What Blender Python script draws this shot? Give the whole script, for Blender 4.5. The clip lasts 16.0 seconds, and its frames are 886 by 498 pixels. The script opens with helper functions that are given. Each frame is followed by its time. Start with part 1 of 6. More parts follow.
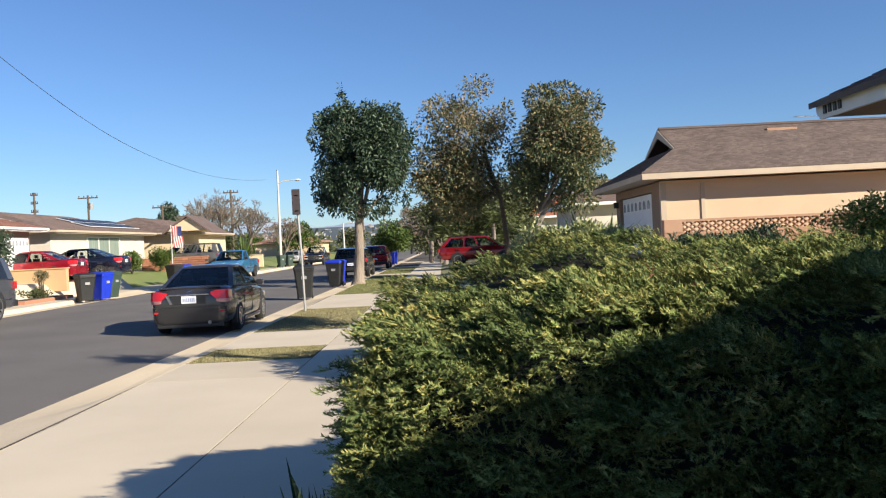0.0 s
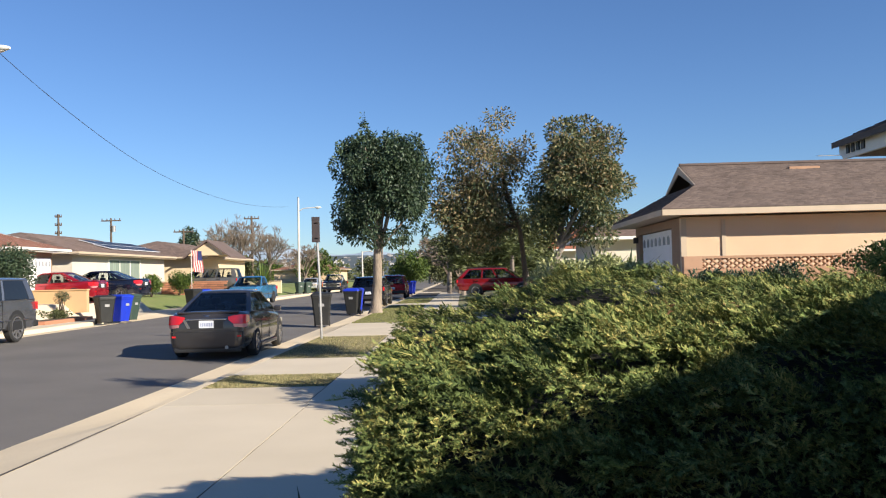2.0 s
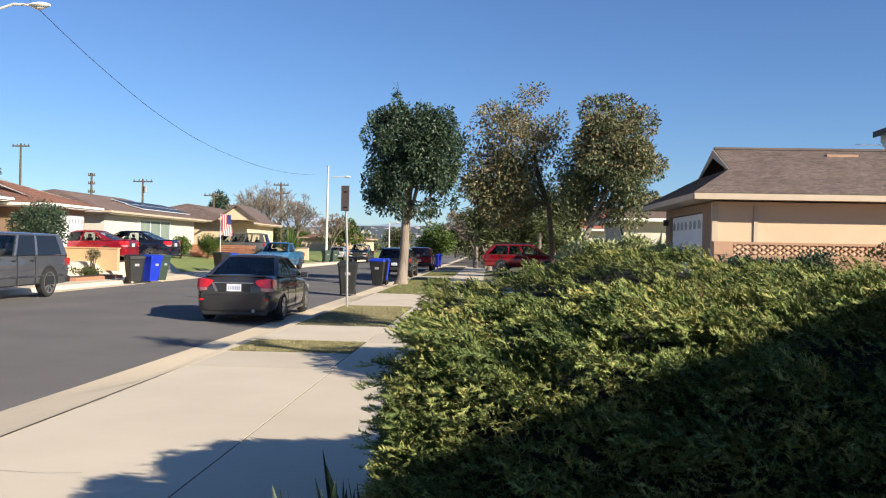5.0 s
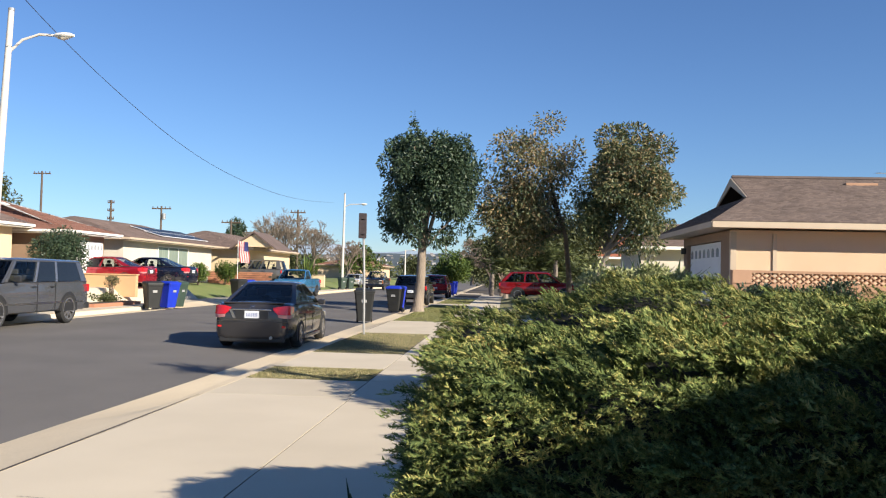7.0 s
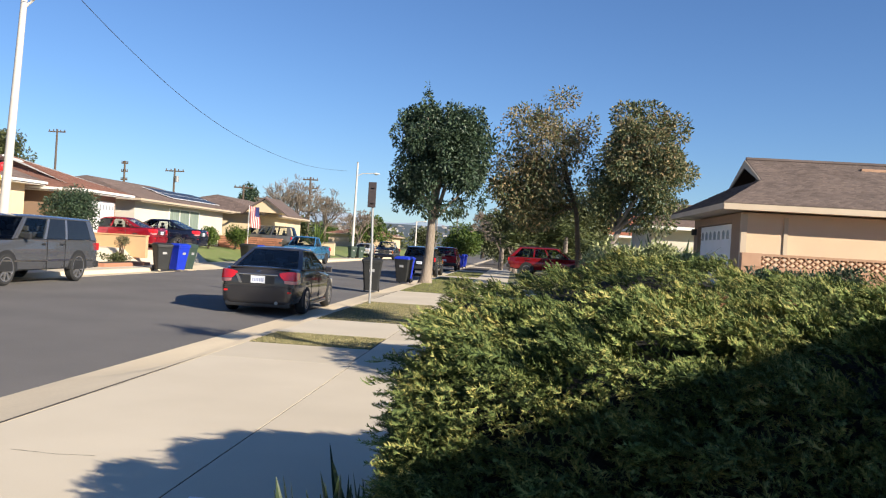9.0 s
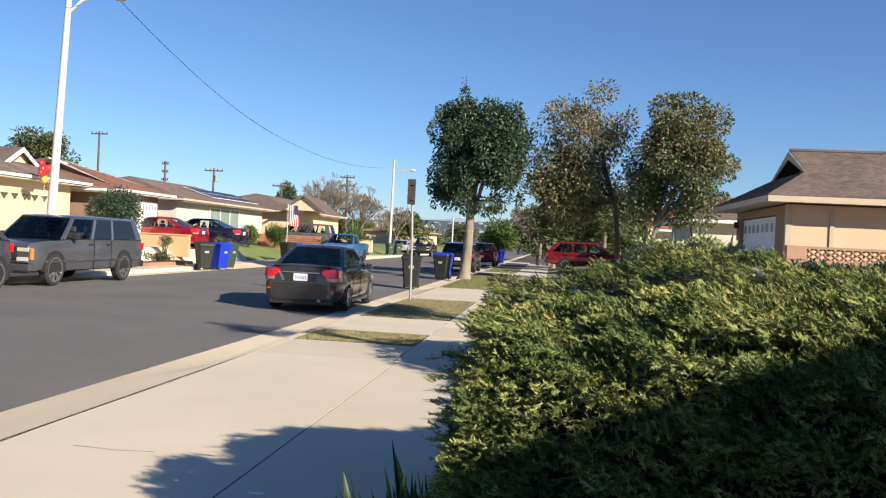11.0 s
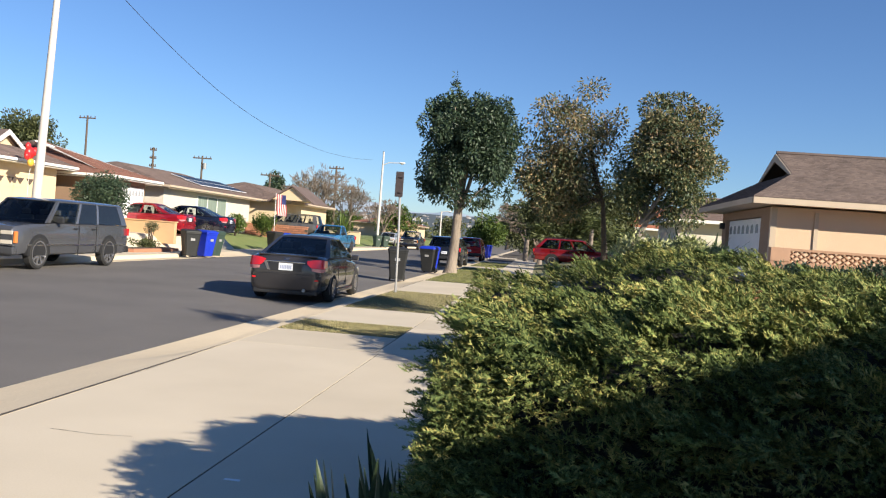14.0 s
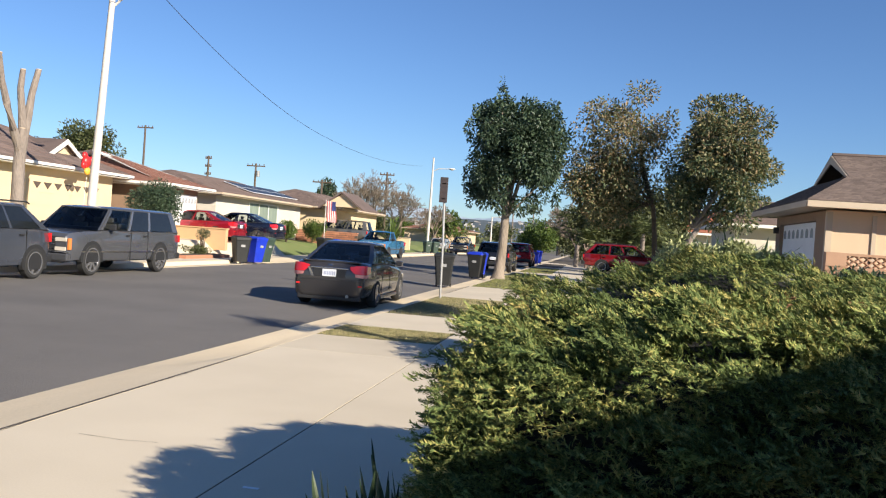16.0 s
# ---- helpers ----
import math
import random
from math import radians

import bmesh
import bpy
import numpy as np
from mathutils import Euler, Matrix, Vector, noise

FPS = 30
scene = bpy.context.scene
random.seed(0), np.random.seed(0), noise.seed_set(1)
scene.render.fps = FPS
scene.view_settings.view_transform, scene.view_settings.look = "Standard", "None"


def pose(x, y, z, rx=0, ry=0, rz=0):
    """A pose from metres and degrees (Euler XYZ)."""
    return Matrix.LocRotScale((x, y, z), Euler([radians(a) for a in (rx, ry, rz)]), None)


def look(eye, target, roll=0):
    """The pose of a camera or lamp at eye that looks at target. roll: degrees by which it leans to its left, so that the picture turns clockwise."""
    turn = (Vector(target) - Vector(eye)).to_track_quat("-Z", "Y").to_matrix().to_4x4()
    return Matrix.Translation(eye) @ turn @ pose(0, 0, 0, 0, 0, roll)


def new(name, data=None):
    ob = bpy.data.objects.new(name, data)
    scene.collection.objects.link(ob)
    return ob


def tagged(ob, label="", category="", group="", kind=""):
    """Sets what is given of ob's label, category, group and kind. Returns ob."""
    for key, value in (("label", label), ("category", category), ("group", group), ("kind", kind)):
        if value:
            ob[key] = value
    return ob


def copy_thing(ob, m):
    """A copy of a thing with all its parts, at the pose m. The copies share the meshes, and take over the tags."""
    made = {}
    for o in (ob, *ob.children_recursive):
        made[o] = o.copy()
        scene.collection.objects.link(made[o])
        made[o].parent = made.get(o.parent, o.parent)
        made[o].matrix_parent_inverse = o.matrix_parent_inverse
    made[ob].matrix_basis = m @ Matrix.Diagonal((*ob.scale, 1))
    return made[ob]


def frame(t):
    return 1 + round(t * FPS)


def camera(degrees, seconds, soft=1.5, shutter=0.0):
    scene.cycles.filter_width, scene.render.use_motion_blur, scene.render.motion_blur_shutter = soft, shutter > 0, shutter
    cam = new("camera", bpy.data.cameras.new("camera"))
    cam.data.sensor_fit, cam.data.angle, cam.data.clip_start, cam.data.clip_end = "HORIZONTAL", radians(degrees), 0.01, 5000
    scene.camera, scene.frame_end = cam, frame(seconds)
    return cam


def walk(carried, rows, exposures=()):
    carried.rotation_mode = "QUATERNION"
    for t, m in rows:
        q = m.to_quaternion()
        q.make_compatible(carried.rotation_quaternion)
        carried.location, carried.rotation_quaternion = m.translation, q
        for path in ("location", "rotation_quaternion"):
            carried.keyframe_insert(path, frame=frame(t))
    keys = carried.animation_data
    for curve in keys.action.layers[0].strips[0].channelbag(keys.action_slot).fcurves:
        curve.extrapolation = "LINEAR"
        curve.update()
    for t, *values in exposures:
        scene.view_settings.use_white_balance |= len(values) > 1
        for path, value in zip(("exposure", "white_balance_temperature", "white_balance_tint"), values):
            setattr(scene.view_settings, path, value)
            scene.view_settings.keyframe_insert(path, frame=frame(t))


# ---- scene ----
cam = camera(55.3, 16.0, soft=1.15)
PATH = [
    (0, (0.13, 0.025, 1.594), (0.123, 2.025, 1.579), -2.8),
    (0.5, (0.131, 0.017, 1.598), (0.086, 2.016, 1.619), -3.7),
    (1, (0.135, 0.027, 1.593), (0.111, 2.027, 1.635), -3.0),
    (1.5, (0.133, 0.031, 1.596), (0.106, 2.03, 1.657), -1.7),
    (2, (0.135, 0.027, 1.596), (0.087, 2.026, 1.655), -1.4),
    (2.5, (0.134, 0.033, 1.595), (0.088, 2.031, 1.648), -1.3),
    (3, (0.129, 0.026, 1.595), (0.077, 2.025, 1.626), -0.9),
    (5.3, (0.095, 0.034, 1.583), (-0.033, 2.03, 1.58), 1.6),
    (5.5, (0.087, 0.03, 1.586), (-0.063, 2.024, 1.601), 1.7),
    (6, (0.074, 0.02, 1.589), (-0.107, 2.011, 1.647), 1.7),
    (6.5, (0.062, 0.022, 1.586), (-0.11, 2.014, 1.647), 1.6),
    (7, (0.069, 0.02, 1.585), (-0.08, 2.013, 1.647), 1.3),
    (7.5, (0.077, 0.014, 1.586), (-0.048, 2.009, 1.62), 1.4),
    (8, (0.095, 0.028, 1.583), (-0.028, 2.024, 1.597), 2.2),
    (8.5, (0.131, 0.045, 1.578), (-0.017, 2.039, 1.584), 3.4),
    (9, (0.147, 0.073, 1.573), (-0.026, 2.065, 1.569), 3.4),
    (11.5, (0.014, 0.006, 1.576), (-0.271, 1.986, 1.558), 2.4),
    (12, (-0.013, -0.027, 1.578), (-0.329, 1.948, 1.579), 1.9),
    (12.5, (0.01, -0.021, 1.576), (-0.334, 1.949, 1.55), 1.7),
    (13, (0.032, -0.008, 1.571), (-0.341, 1.957, 1.535), 2.3),
    (13.5, (0.071, 0.007, 1.571), (-0.231, 1.984, 1.545), 3.3),
    (14, (0.094, 0.021, 1.567), (-0.134, 2.008, 1.536), 4.2),
    (14.5, (0.095, 0.027, 1.57), (-0.117, 2.015, 1.557), 3.9),
    (15, (0.097, 0.035, 1.573), (-0.082, 2.027, 1.554), 3.0),
    (15.5, (0.168, 0.107, 1.56), (-0.079, 2.091, 1.548), 2.9),
    (16, (0.266, 0.162, 1.576), (-0.084, 2.131, 1.55), 4.0),
]
walk(cam, [(t, look(eye, target, roll)) for t, eye, target, roll in PATH])

# ---- light ----
SUN_EL, SUN_AZ = 25.0, 124.0        # degrees; azimuth clockwise from +y
world = bpy.data.worlds.new("world")
scene.world = world
world.use_nodes = True
wn = world.node_tree
wn.nodes.clear()
sky = wn.nodes.new("ShaderNodeTexSky")
sky.sky_type = "NISHITA"
sky.sun_disc = False
sky.sun_elevation = radians(SUN_EL)
sky.sun_rotation = radians(SUN_AZ)
sky.altitude = 200
sky.air_density = 1.0
sky.dust_density = 0.1
sky.ozone_density = 4.0
bg = wn.nodes.new("ShaderNodeBackground")
bg.inputs["Strength"].default_value = 0.060
wo = wn.nodes.new("ShaderNodeOutputWorld")
tint = wn.nodes.new("ShaderNodeMix")
tint.data_type, tint.blend_type = "RGBA", "MULTIPLY"
tint.inputs["Factor"].default_value = 1.0
tint.inputs[7].default_value = (0.81, 0.96, 1.20, 1)
wn.links.new(sky.outputs[0], tint.inputs[6])
wn.links.new(tint.outputs[2], bg.inputs["Color"])
wn.links.new(bg.outputs[0], wo.inputs["Surface"])
sun = new("sun", bpy.data.lights.new("sun", "SUN"))
sun.data.energy, sun.data.angle, sun.data.color = 5.0, radians(0.53), (1.0, 0.90, 0.75)
_az, _el = radians(SUN_AZ), radians(SUN_EL)
SUN_DIR = Vector((math.sin(_az) * math.cos(_el), math.cos(_az) * math.cos(_el), math.sin(_el)))
sun.matrix_world = look(SUN_DIR * 50, (0, 0, 0))
scene.view_settings.exposure = 0.9


# ---- materials ----
def mat(name, a, b=None, rough=0.7, metal=0.0, scale=6.0, fine=60.0, bump=0.15, spec=0.5, island=0.0, fine_amt=0.35, stretch=(1, 1, 1), coat=0.0, trans=0.0, space="Object", obj_rand=0.0, dist=0.02):
    """Two colours mixed by noise at two scales, with fine relief."""
    m = bpy.data.materials.new(name)
    m.use_nodes = True
    t = m.node_tree
    p = t.nodes["Principled BSDF"]
    b = b or tuple(v * 0.75 for v in a)
    co = t.nodes.new("ShaderNodeTexCoord")
    mp = t.nodes.new("ShaderNodeMapping")
    mp.inputs["Scale"].default_value = stretch
    t.links.new(co.outputs[space], mp.inputs["Vector"])
    n1 = t.nodes.new("ShaderNodeTexNoise")
    n1.inputs["Scale"].default_value, n1.inputs["Detail"].default_value = scale, 4
    n2 = t.nodes.new("ShaderNodeTexNoise")
    n2.inputs["Scale"].default_value, n2.inputs["Detail"].default_value = fine, 3
    for n in (n1, n2):
        t.links.new(mp.outputs[0], n.inputs["Vector"])
    mixf = t.nodes.new("ShaderNodeMix")
    mixf.inputs["Factor"].default_value = fine_amt
    t.links.new(n1.outputs["Fac"], mixf.inputs["A"])
    t.links.new(n2.outputs["Fac"], mixf.inputs["B"])
    fac = mixf.outputs["Result"]
    for amount, node, out in ((island, "ShaderNodeNewGeometry", "Random Per Island"), (obj_rand, "ShaderNodeObjectInfo", "Random")):
        if amount:
            g = t.nodes.new(node)
            mi = t.nodes.new("ShaderNodeMix")
            mi.inputs["Factor"].default_value = amount
            t.links.new(fac, mi.inputs["A"])
            t.links.new(g.outputs[out], mi.inputs["B"])
            fac = mi.outputs["Result"]
    ramp = t.nodes.new("ShaderNodeValToRGB")
    ramp.color_ramp.elements[0].position, ramp.color_ramp.elements[1].position = 0.3, 0.7
    ramp.color_ramp.elements[0].color, ramp.color_ramp.elements[1].color = (*b, 1), (*a, 1)
    t.links.new(fac, ramp.inputs["Fac"])
    t.links.new(ramp.outputs["Color"], p.inputs["Base Color"])
    p.inputs["Roughness"].default_value, p.inputs["Metallic"].default_value = rough, metal
    p.inputs["Specular IOR Level"].default_value = spec
    p.inputs["Coat Weight"].default_value = coat
    p.inputs["Transmission Weight"].default_value = trans
    if bump:
        bp = t.nodes.new("ShaderNodeBump")
        bp.inputs["Strength"].default_value, bp.inputs["Distance"].default_value = bump, dist
        t.links.new(n2.outputs["Fac"], bp.inputs["Height"])
        t.links.new(bp.outputs[0], p.inputs["Normal"])
    return m


def leafmat(name, a, b, c=None, rough=0.55, trans=0.25, scale=1.2, island=0.6):
    """Leaves: colour by clump and by leaf, with light passing through."""
    m = mat(name, a, b, rough=rough, scale=scale, fine=9, bump=0, island=island, spec=0.35, space="Object")
    t = m.node_tree
    p, out = t.nodes["Principled BSDF"], t.nodes["Material Output"]
    col = p.inputs["Base Color"].links[0].from_socket
    if c:
        r = col.node
        e = r.color_ramp.elements.new(0.53)
        e.color = (*c, 1)
    tr = t.nodes.new("ShaderNodeBsdfTranslucent")
    t.links.new(col, tr.inputs["Color"])
    mx = t.nodes.new("ShaderNodeMixShader")
    mx.inputs[0].default_value = trans
    t.links.new(p.outputs[0], mx.inputs[1])
    t.links.new(tr.outputs[0], mx.inputs[2])
    t.links.new(mx.outputs[0], out.inputs["Surface"])
    return m


M = {}
M["asphalt"] = mat("asphalt", (0.172, 0.157, 0.143), (0.096, 0.089, 0.083), 0.9, scale=0.4, fine=55, bump=0.5, fine_amt=0.45)
M["concrete"] = mat("concrete", (0.635, 0.55, 0.42), (0.475, 0.405, 0.30), 0.9, scale=0.6, fine=85, bump=0.07, obj_rand=0.3)
M["gutter"] = mat("gutter_concrete", (0.70, 0.58, 0.405), (0.53, 0.435, 0.30), 0.9, scale=1.1, fine=65, bump=0.1, stretch=(1, 0.35, 1))
M["joint"] = mat("joint_dirt", (0.10, 0.08, 0.06), (0.05, 0.04, 0.03), 0.95)
M["soil"] = mat("soil", (0.09, 0.065, 0.045), (0.05, 0.035, 0.025), 0.95, scale=3, fine=40, bump=0.6)
M["lawn"] = mat("lawn", (0.16, 0.18, 0.06), (0.32, 0.27, 0.14), 0.9, scale=0.8, fine=35, bump=0.6)
M["grass_dry"] = leafmat("dry_grass", (0.50, 0.42, 0.23), (0.19, 0.19, 0.075), (0.36, 0.32, 0.15), scale=2.5)
M["grass"] = leafmat("green_grass", (0.34, 0.32, 0.12), (0.14, 0.17, 0.05), scale=1.5)
M["ground"] = mat("dry_ground", (0.15, 0.13, 0.085), (0.07, 0.075, 0.04), 0.95, scale=0.02, fine=0.4, bump=0)
M["stucco_tan"] = mat("tan_stucco", (0.66, 0.49, 0.33), (0.60, 0.44, 0.295), 0.9, scale=1, fine=120, bump=0.35)
M["stucco_cream"] = mat("cream_stucco", (0.68, 0.53, 0.34), (0.62, 0.48, 0.31), 0.9, scale=1, fine=120, bump=0.3)
M["stucco_white"] = mat("white_stucco", (0.62, 0.57, 0.48), (0.56, 0.51, 0.43), 0.9, scale=1, fine=120, bump=0.3)
M["stucco_brown"] = mat("brown_stucco", (0.30, 0.20, 0.13), (0.25, 0.165, 0.11), 0.9, scale=1, fine=120, bump=0.3)
M["trim_tan"] = mat("tan_trim", (0.52, 0.42, 0.31), (0.45, 0.36, 0.26), 0.7, scale=2, fine=50, bump=0.05)
M["trim_white"] = mat("white_trim", (0.80, 0.78, 0.73), (0.70, 0.68, 0.63), 0.6, scale=2, fine=50, bump=0.05)
M["trim_dark"] = mat("dark_trim", (0.10, 0.075, 0.06), (0.07, 0.05, 0.04), 0.7, scale=2, fine=50)
M["shingle"] = mat("brown_shingle", (0.165, 0.124, 0.108), (0.075, 0.057, 0.052), 0.95, scale=1.2, fine=25, bump=0.5, island=0.22)
M["shingle_red"] = mat("red_brown_shingle", (0.22, 0.105, 0.075), (0.15, 0.07, 0.052), 0.95, scale=1.2, fine=12, bump=0.5, island=0.3)
M["shingle_grey"] = mat("grey_brown_shingle", (0.165, 0.118, 0.104), (0.10, 0.073, 0.064), 0.95, scale=1.2, fine=12, bump=0.5, island=0.3)
M["tile_roof"] = mat("orange_tile", (0.33, 0.12, 0.07), (0.22, 0.08, 0.045), 0.9, scale=2, fine=10, bump=0.5)
M["door_white"] = mat("white_paint", (0.78, 0.78, 0.78), (0.70, 0.70, 0.70), 0.55, scale=2, fine=40, bump=0.05)
M["glass_dark"] = mat("dark_glass", (0.014, 0.017, 0.02), (0.010, 0.012, 0.015), 0.05, bump=0, spec=0.5)


def window_glass(name, tint):
    """Thin tinted glass: light passes straight through, the surface mirrors."""
    m = bpy.data.materials.new(name)
    m.use_nodes = True
    t = m.node_tree
    t.nodes.clear()
    tr, gl, fr = t.nodes.new("ShaderNodeBsdfTransparent"), t.nodes.new("ShaderNodeBsdfGlossy"), t.nodes.new("ShaderNodeFresnel")
    mx, out = t.nodes.new("ShaderNodeMixShader"), t.nodes.new("ShaderNodeOutputMaterial")
    tr.inputs["Color"].default_value = (*tint, 1)
    gl.inputs["Roughness"].default_value = 0.03
    fr.inputs["IOR"].default_value = 1.5
    t.links.new(fr.outputs[0], mx.inputs[0])
    t.links.new(tr.outputs[0], mx.inputs[1])
    t.links.new(gl.outputs[0], mx.inputs[2])
    t.links.new(mx.outputs[0], out.inputs["Surface"])
    return m


M["car_glass"] = window_glass("tinted_car_glass", (0.76, 0.80, 0.80))
M["seat_cloth"] = mat("grey_seat_cloth", (0.07, 0.066, 0.062), (0.05, 0.047, 0.045), 0.9, scale=8, fine=90, bump=0.2)
M["curtain"] = mat("green_grey_curtain_glass", (0.30, 0.36, 0.30), (0.16, 0.20, 0.17), 0.25, scale=1.5, fine=8, stretch=(1, 4, 0.1), bump=0)
M["lite"] = mat("grey_door_lite", (0.38, 0.40, 0.42), (0.28, 0.30, 0.32), 0.2, bump=0)
M["solar"] = mat("solar_cell", (0.012, 0.016, 0.03), (0.008, 0.01, 0.02), 0.4, bump=0)
M["alu"] = mat("aluminium", (0.7, 0.7, 0.7), (0.6, 0.6, 0.6), 0.5, 0.2, bump=0)
M["galv"] = mat("galvanised_steel", (0.42, 0.42, 0.41), (0.32, 0.32, 0.31), 0.5, 0.6, scale=4, fine=40, bump=0.05)
M["pole_concrete"] = mat("pale_pole_concrete", (0.60, 0.56, 0.51), (0.48, 0.445, 0.40), 0.8, scale=3, fine=60, bump=0.15)
M["wood_pole"] = mat("weathered_wood", (0.13, 0.095, 0.07), (0.08, 0.06, 0.045), 0.9, scale=3, fine=30, stretch=(1, 1, 0.1))
M["bark"] = mat("pale_bark", (0.34, 0.28, 0.22), (0.17, 0.135, 0.10), 0.95, scale=5, fine=30, bump=0.8, stretch=(1, 1, 0.25), dist=0.05)
M["bark_grey"] = mat("grey_bark", (0.30, 0.25, 0.21), (0.17, 0.14, 0.12), 0.95, scale=5, fine=25, bump=0.8, stretch=(1, 1, 0.3), dist=0.05)
M["bark_dark"] = mat("dark_bark", (0.12, 0.09, 0.065), (0.06, 0.045, 0.035), 0.95, scale=5, fine=25, bump=0.8, dist=0.05)
M["leaf_dark"] = leafmat("dark_green_leaf", (0.085, 0.125, 0.07), (0.026, 0.05, 0.03), rough=0.4)
M["leaf_brown"] = leafmat("olive_brown_leaf", (0.42, 0.30, 0.16), (0.06, 0.10, 0.052), (0.205, 0.18, 0.095), rough=0.5, scale=0.9, island=0.4)
M["leaf_olive"] = leafmat("olive_green_leaf", (0.27, 0.25, 0.115), (0.06, 0.095, 0.05), (0.13, 0.16, 0.078), rough=0.4, scale=0.8)
M["leaf_green"] = leafmat("fresh_green_leaf", (0.12, 0.17, 0.03), (0.04, 0.075, 0.018))
M["leaf_bright"] = leafmat("bright_hedge_leaf", (0.34, 0.36, 0.09), (0.09, 0.14, 0.03), (0.19, 0.24, 0.06), scale=3)
M["lawn_green"] = mat("green_lawn", (0.11, 0.17, 0.04), (0.19, 0.20, 0.07), 0.9, scale=0.8, fine=35, bump=0.6)
M["leaf_far"] = leafmat("far_green_leaf", (0.13, 0.14, 0.055), (0.045, 0.06, 0.024))
M["leaf_palm"] = leafmat("palm_leaf", (0.13, 0.15, 0.05), (0.05, 0.07, 0.025))
M["leaf_pale"] = leafmat("pale_grey_green_leaf", (0.50, 0.50, 0.25), (0.20, 0.23, 0.09), (0.33, 0.36, 0.16), scale=3)
M["juniper"] = leafmat("juniper_spray", (0.46, 0.39, 0.13), (0.016, 0.034, 0.012), (0.135, 0.176, 0.055), scale=2.8, island=0.25, trans=0.05, rough=0.75)
M["juniper_tip"] = leafmat("juniper_young_tip", (0.62, 0.45, 0.17), (0.13, 0.20, 0.062), (0.29, 0.33, 0.10), scale=1.7, island=0.25, trans=0.08, rough=0.7)
for k in ("juniper", "juniper_tip"):
    M[k].node_tree.nodes["Principled BSDF"].inputs["Specular IOR Level"].default_value = 0.15
# near-black on purpose: shade deep in the hedge is put into this colour
M["juniper_core"] = mat("juniper_twigs_inner_shade", (0.014, 0.014, 0.007), (0.006, 0.006, 0.004), 0.95, scale=9, fine=50, bump=0.8)
M["dead_spray"] = leafmat("dead_rust_spray", (0.26, 0.12, 0.055), (0.14, 0.07, 0.03))
M["snake"] = mat("snake_plant_leaf", (0.07, 0.10, 0.04), (0.025, 0.045, 0.02), 0.5, scale=3, fine=30, stretch=(0.3, 0.3, 3), bump=0.05)
M["twig"] = mat("bare_twig", (0.25, 0.195, 0.15), (0.16, 0.125, 0.10), 0.95, bump=0)
M["rubber"] = mat("tyre_rubber", (0.025, 0.025, 0.025), (0.018, 0.018, 0.018), 0.85, fine=80, bump=0.2)
M["rim"] = mat("wheel_alloy", (0.42, 0.42, 0.43), (0.32, 0.32, 0.34), 0.25, 0.8, bump=0)
M["black"] = mat("black_plastic", (0.025, 0.025, 0.026), (0.018, 0.018, 0.019), 0.5, fine=80, bump=0.05)
M["chrome"] = mat("chrome", (0.75, 0.75, 0.75), (0.65, 0.65, 0.65), 0.12, 1.0, bump=0)
M["lamp_red"] = mat("red_lens", (0.66, 0.014, 0.018), (0.50, 0.010, 0.012), 0.15, bump=0, coat=0.6)
M["lamp_amber"] = mat("amber_lens", (0.72, 0.24, 0.06), (0.60, 0.18, 0.05), 0.2, bump=0, coat=0.6)
M["lamp_clear"] = mat("clear_lens", (0.55, 0.51, 0.44), (0.48, 0.44, 0.37), 0.12, bump=0, coat=0.6)
M["lamp_pink"] = mat("pink_clear_lens", (0.60, 0.28, 0.27), (0.45, 0.16, 0.16), 0.15, bump=0, coat=0.6)
M["plate"] = mat("plate_white", (0.75, 0.76, 0.78), (0.68, 0.69, 0.72), 0.5, bump=0)
M["plate_ink"] = mat("plate_bars", (0.32, 0.36, 0.50), (0.28, 0.32, 0.45), 0.6, bump=0)
M["bin_black"] = mat("black_bin_plastic", (0.022, 0.023, 0.023), (0.013, 0.014, 0.014), 0.55, scale=3, fine=60, bump=0.08)
M["bin_blue"] = mat("blue_bin_plastic", (0.012, 0.04, 0.50), (0.01, 0.03, 0.38), 0.45, scale=3, fine=60, bump=0.05)
M["bin_green"] = mat("dark_green_bin_plastic", (0.045, 0.075, 0.055), (0.03, 0.05, 0.04), 0.55, scale=3, fine=60, bump=0.05)
M["mark_grey"] = mat("grey_mark", (0.30, 0.30, 0.30), (0.25, 0.25, 0.25), 0.6, bump=0)
M["brick"] = mat("red_brick", (0.42, 0.19, 0.11), (0.28, 0.12, 0.07), 0.9, scale=4, fine=40, bump=0.4, obj_rand=0.5)
M["block"] = mat("tan_slump_block", (0.46, 0.28, 0.18), (0.36, 0.21, 0.13), 0.9, scale=3, fine=40, bump=0.4, obj_rand=0.3)
M["wall_orange"] = mat("orange_tan_stucco", (0.58, 0.38, 0.21), (0.50, 0.32, 0.17), 0.9, scale=1, fine=60, bump=0.3)
M["red_plastic"] = mat("red_foil", (0.7, 0.03, 0.03), (0.5, 0.02, 0.02), 0.35, bump=0)
M["yellow_plastic"] = mat("yellow_foil", (0.8, 0.45, 0.06), (0.7, 0.36, 0.05), 0.4, bump=0)
M["flag_red"] = mat("flag_red_cloth", (0.58, 0.14, 0.14), (0.48, 0.10, 0.10), 0.9, bump=0)
M["flag_white"] = mat("flag_white_cloth", (0.75, 0.73, 0.70), (0.68, 0.66, 0.63), 0.9, bump=0)
M["flag_blue"] = mat("flag_blue_cloth", (0.05, 0.06, 0.20), (0.04, 0.05, 0.16), 0.9, bump=0)
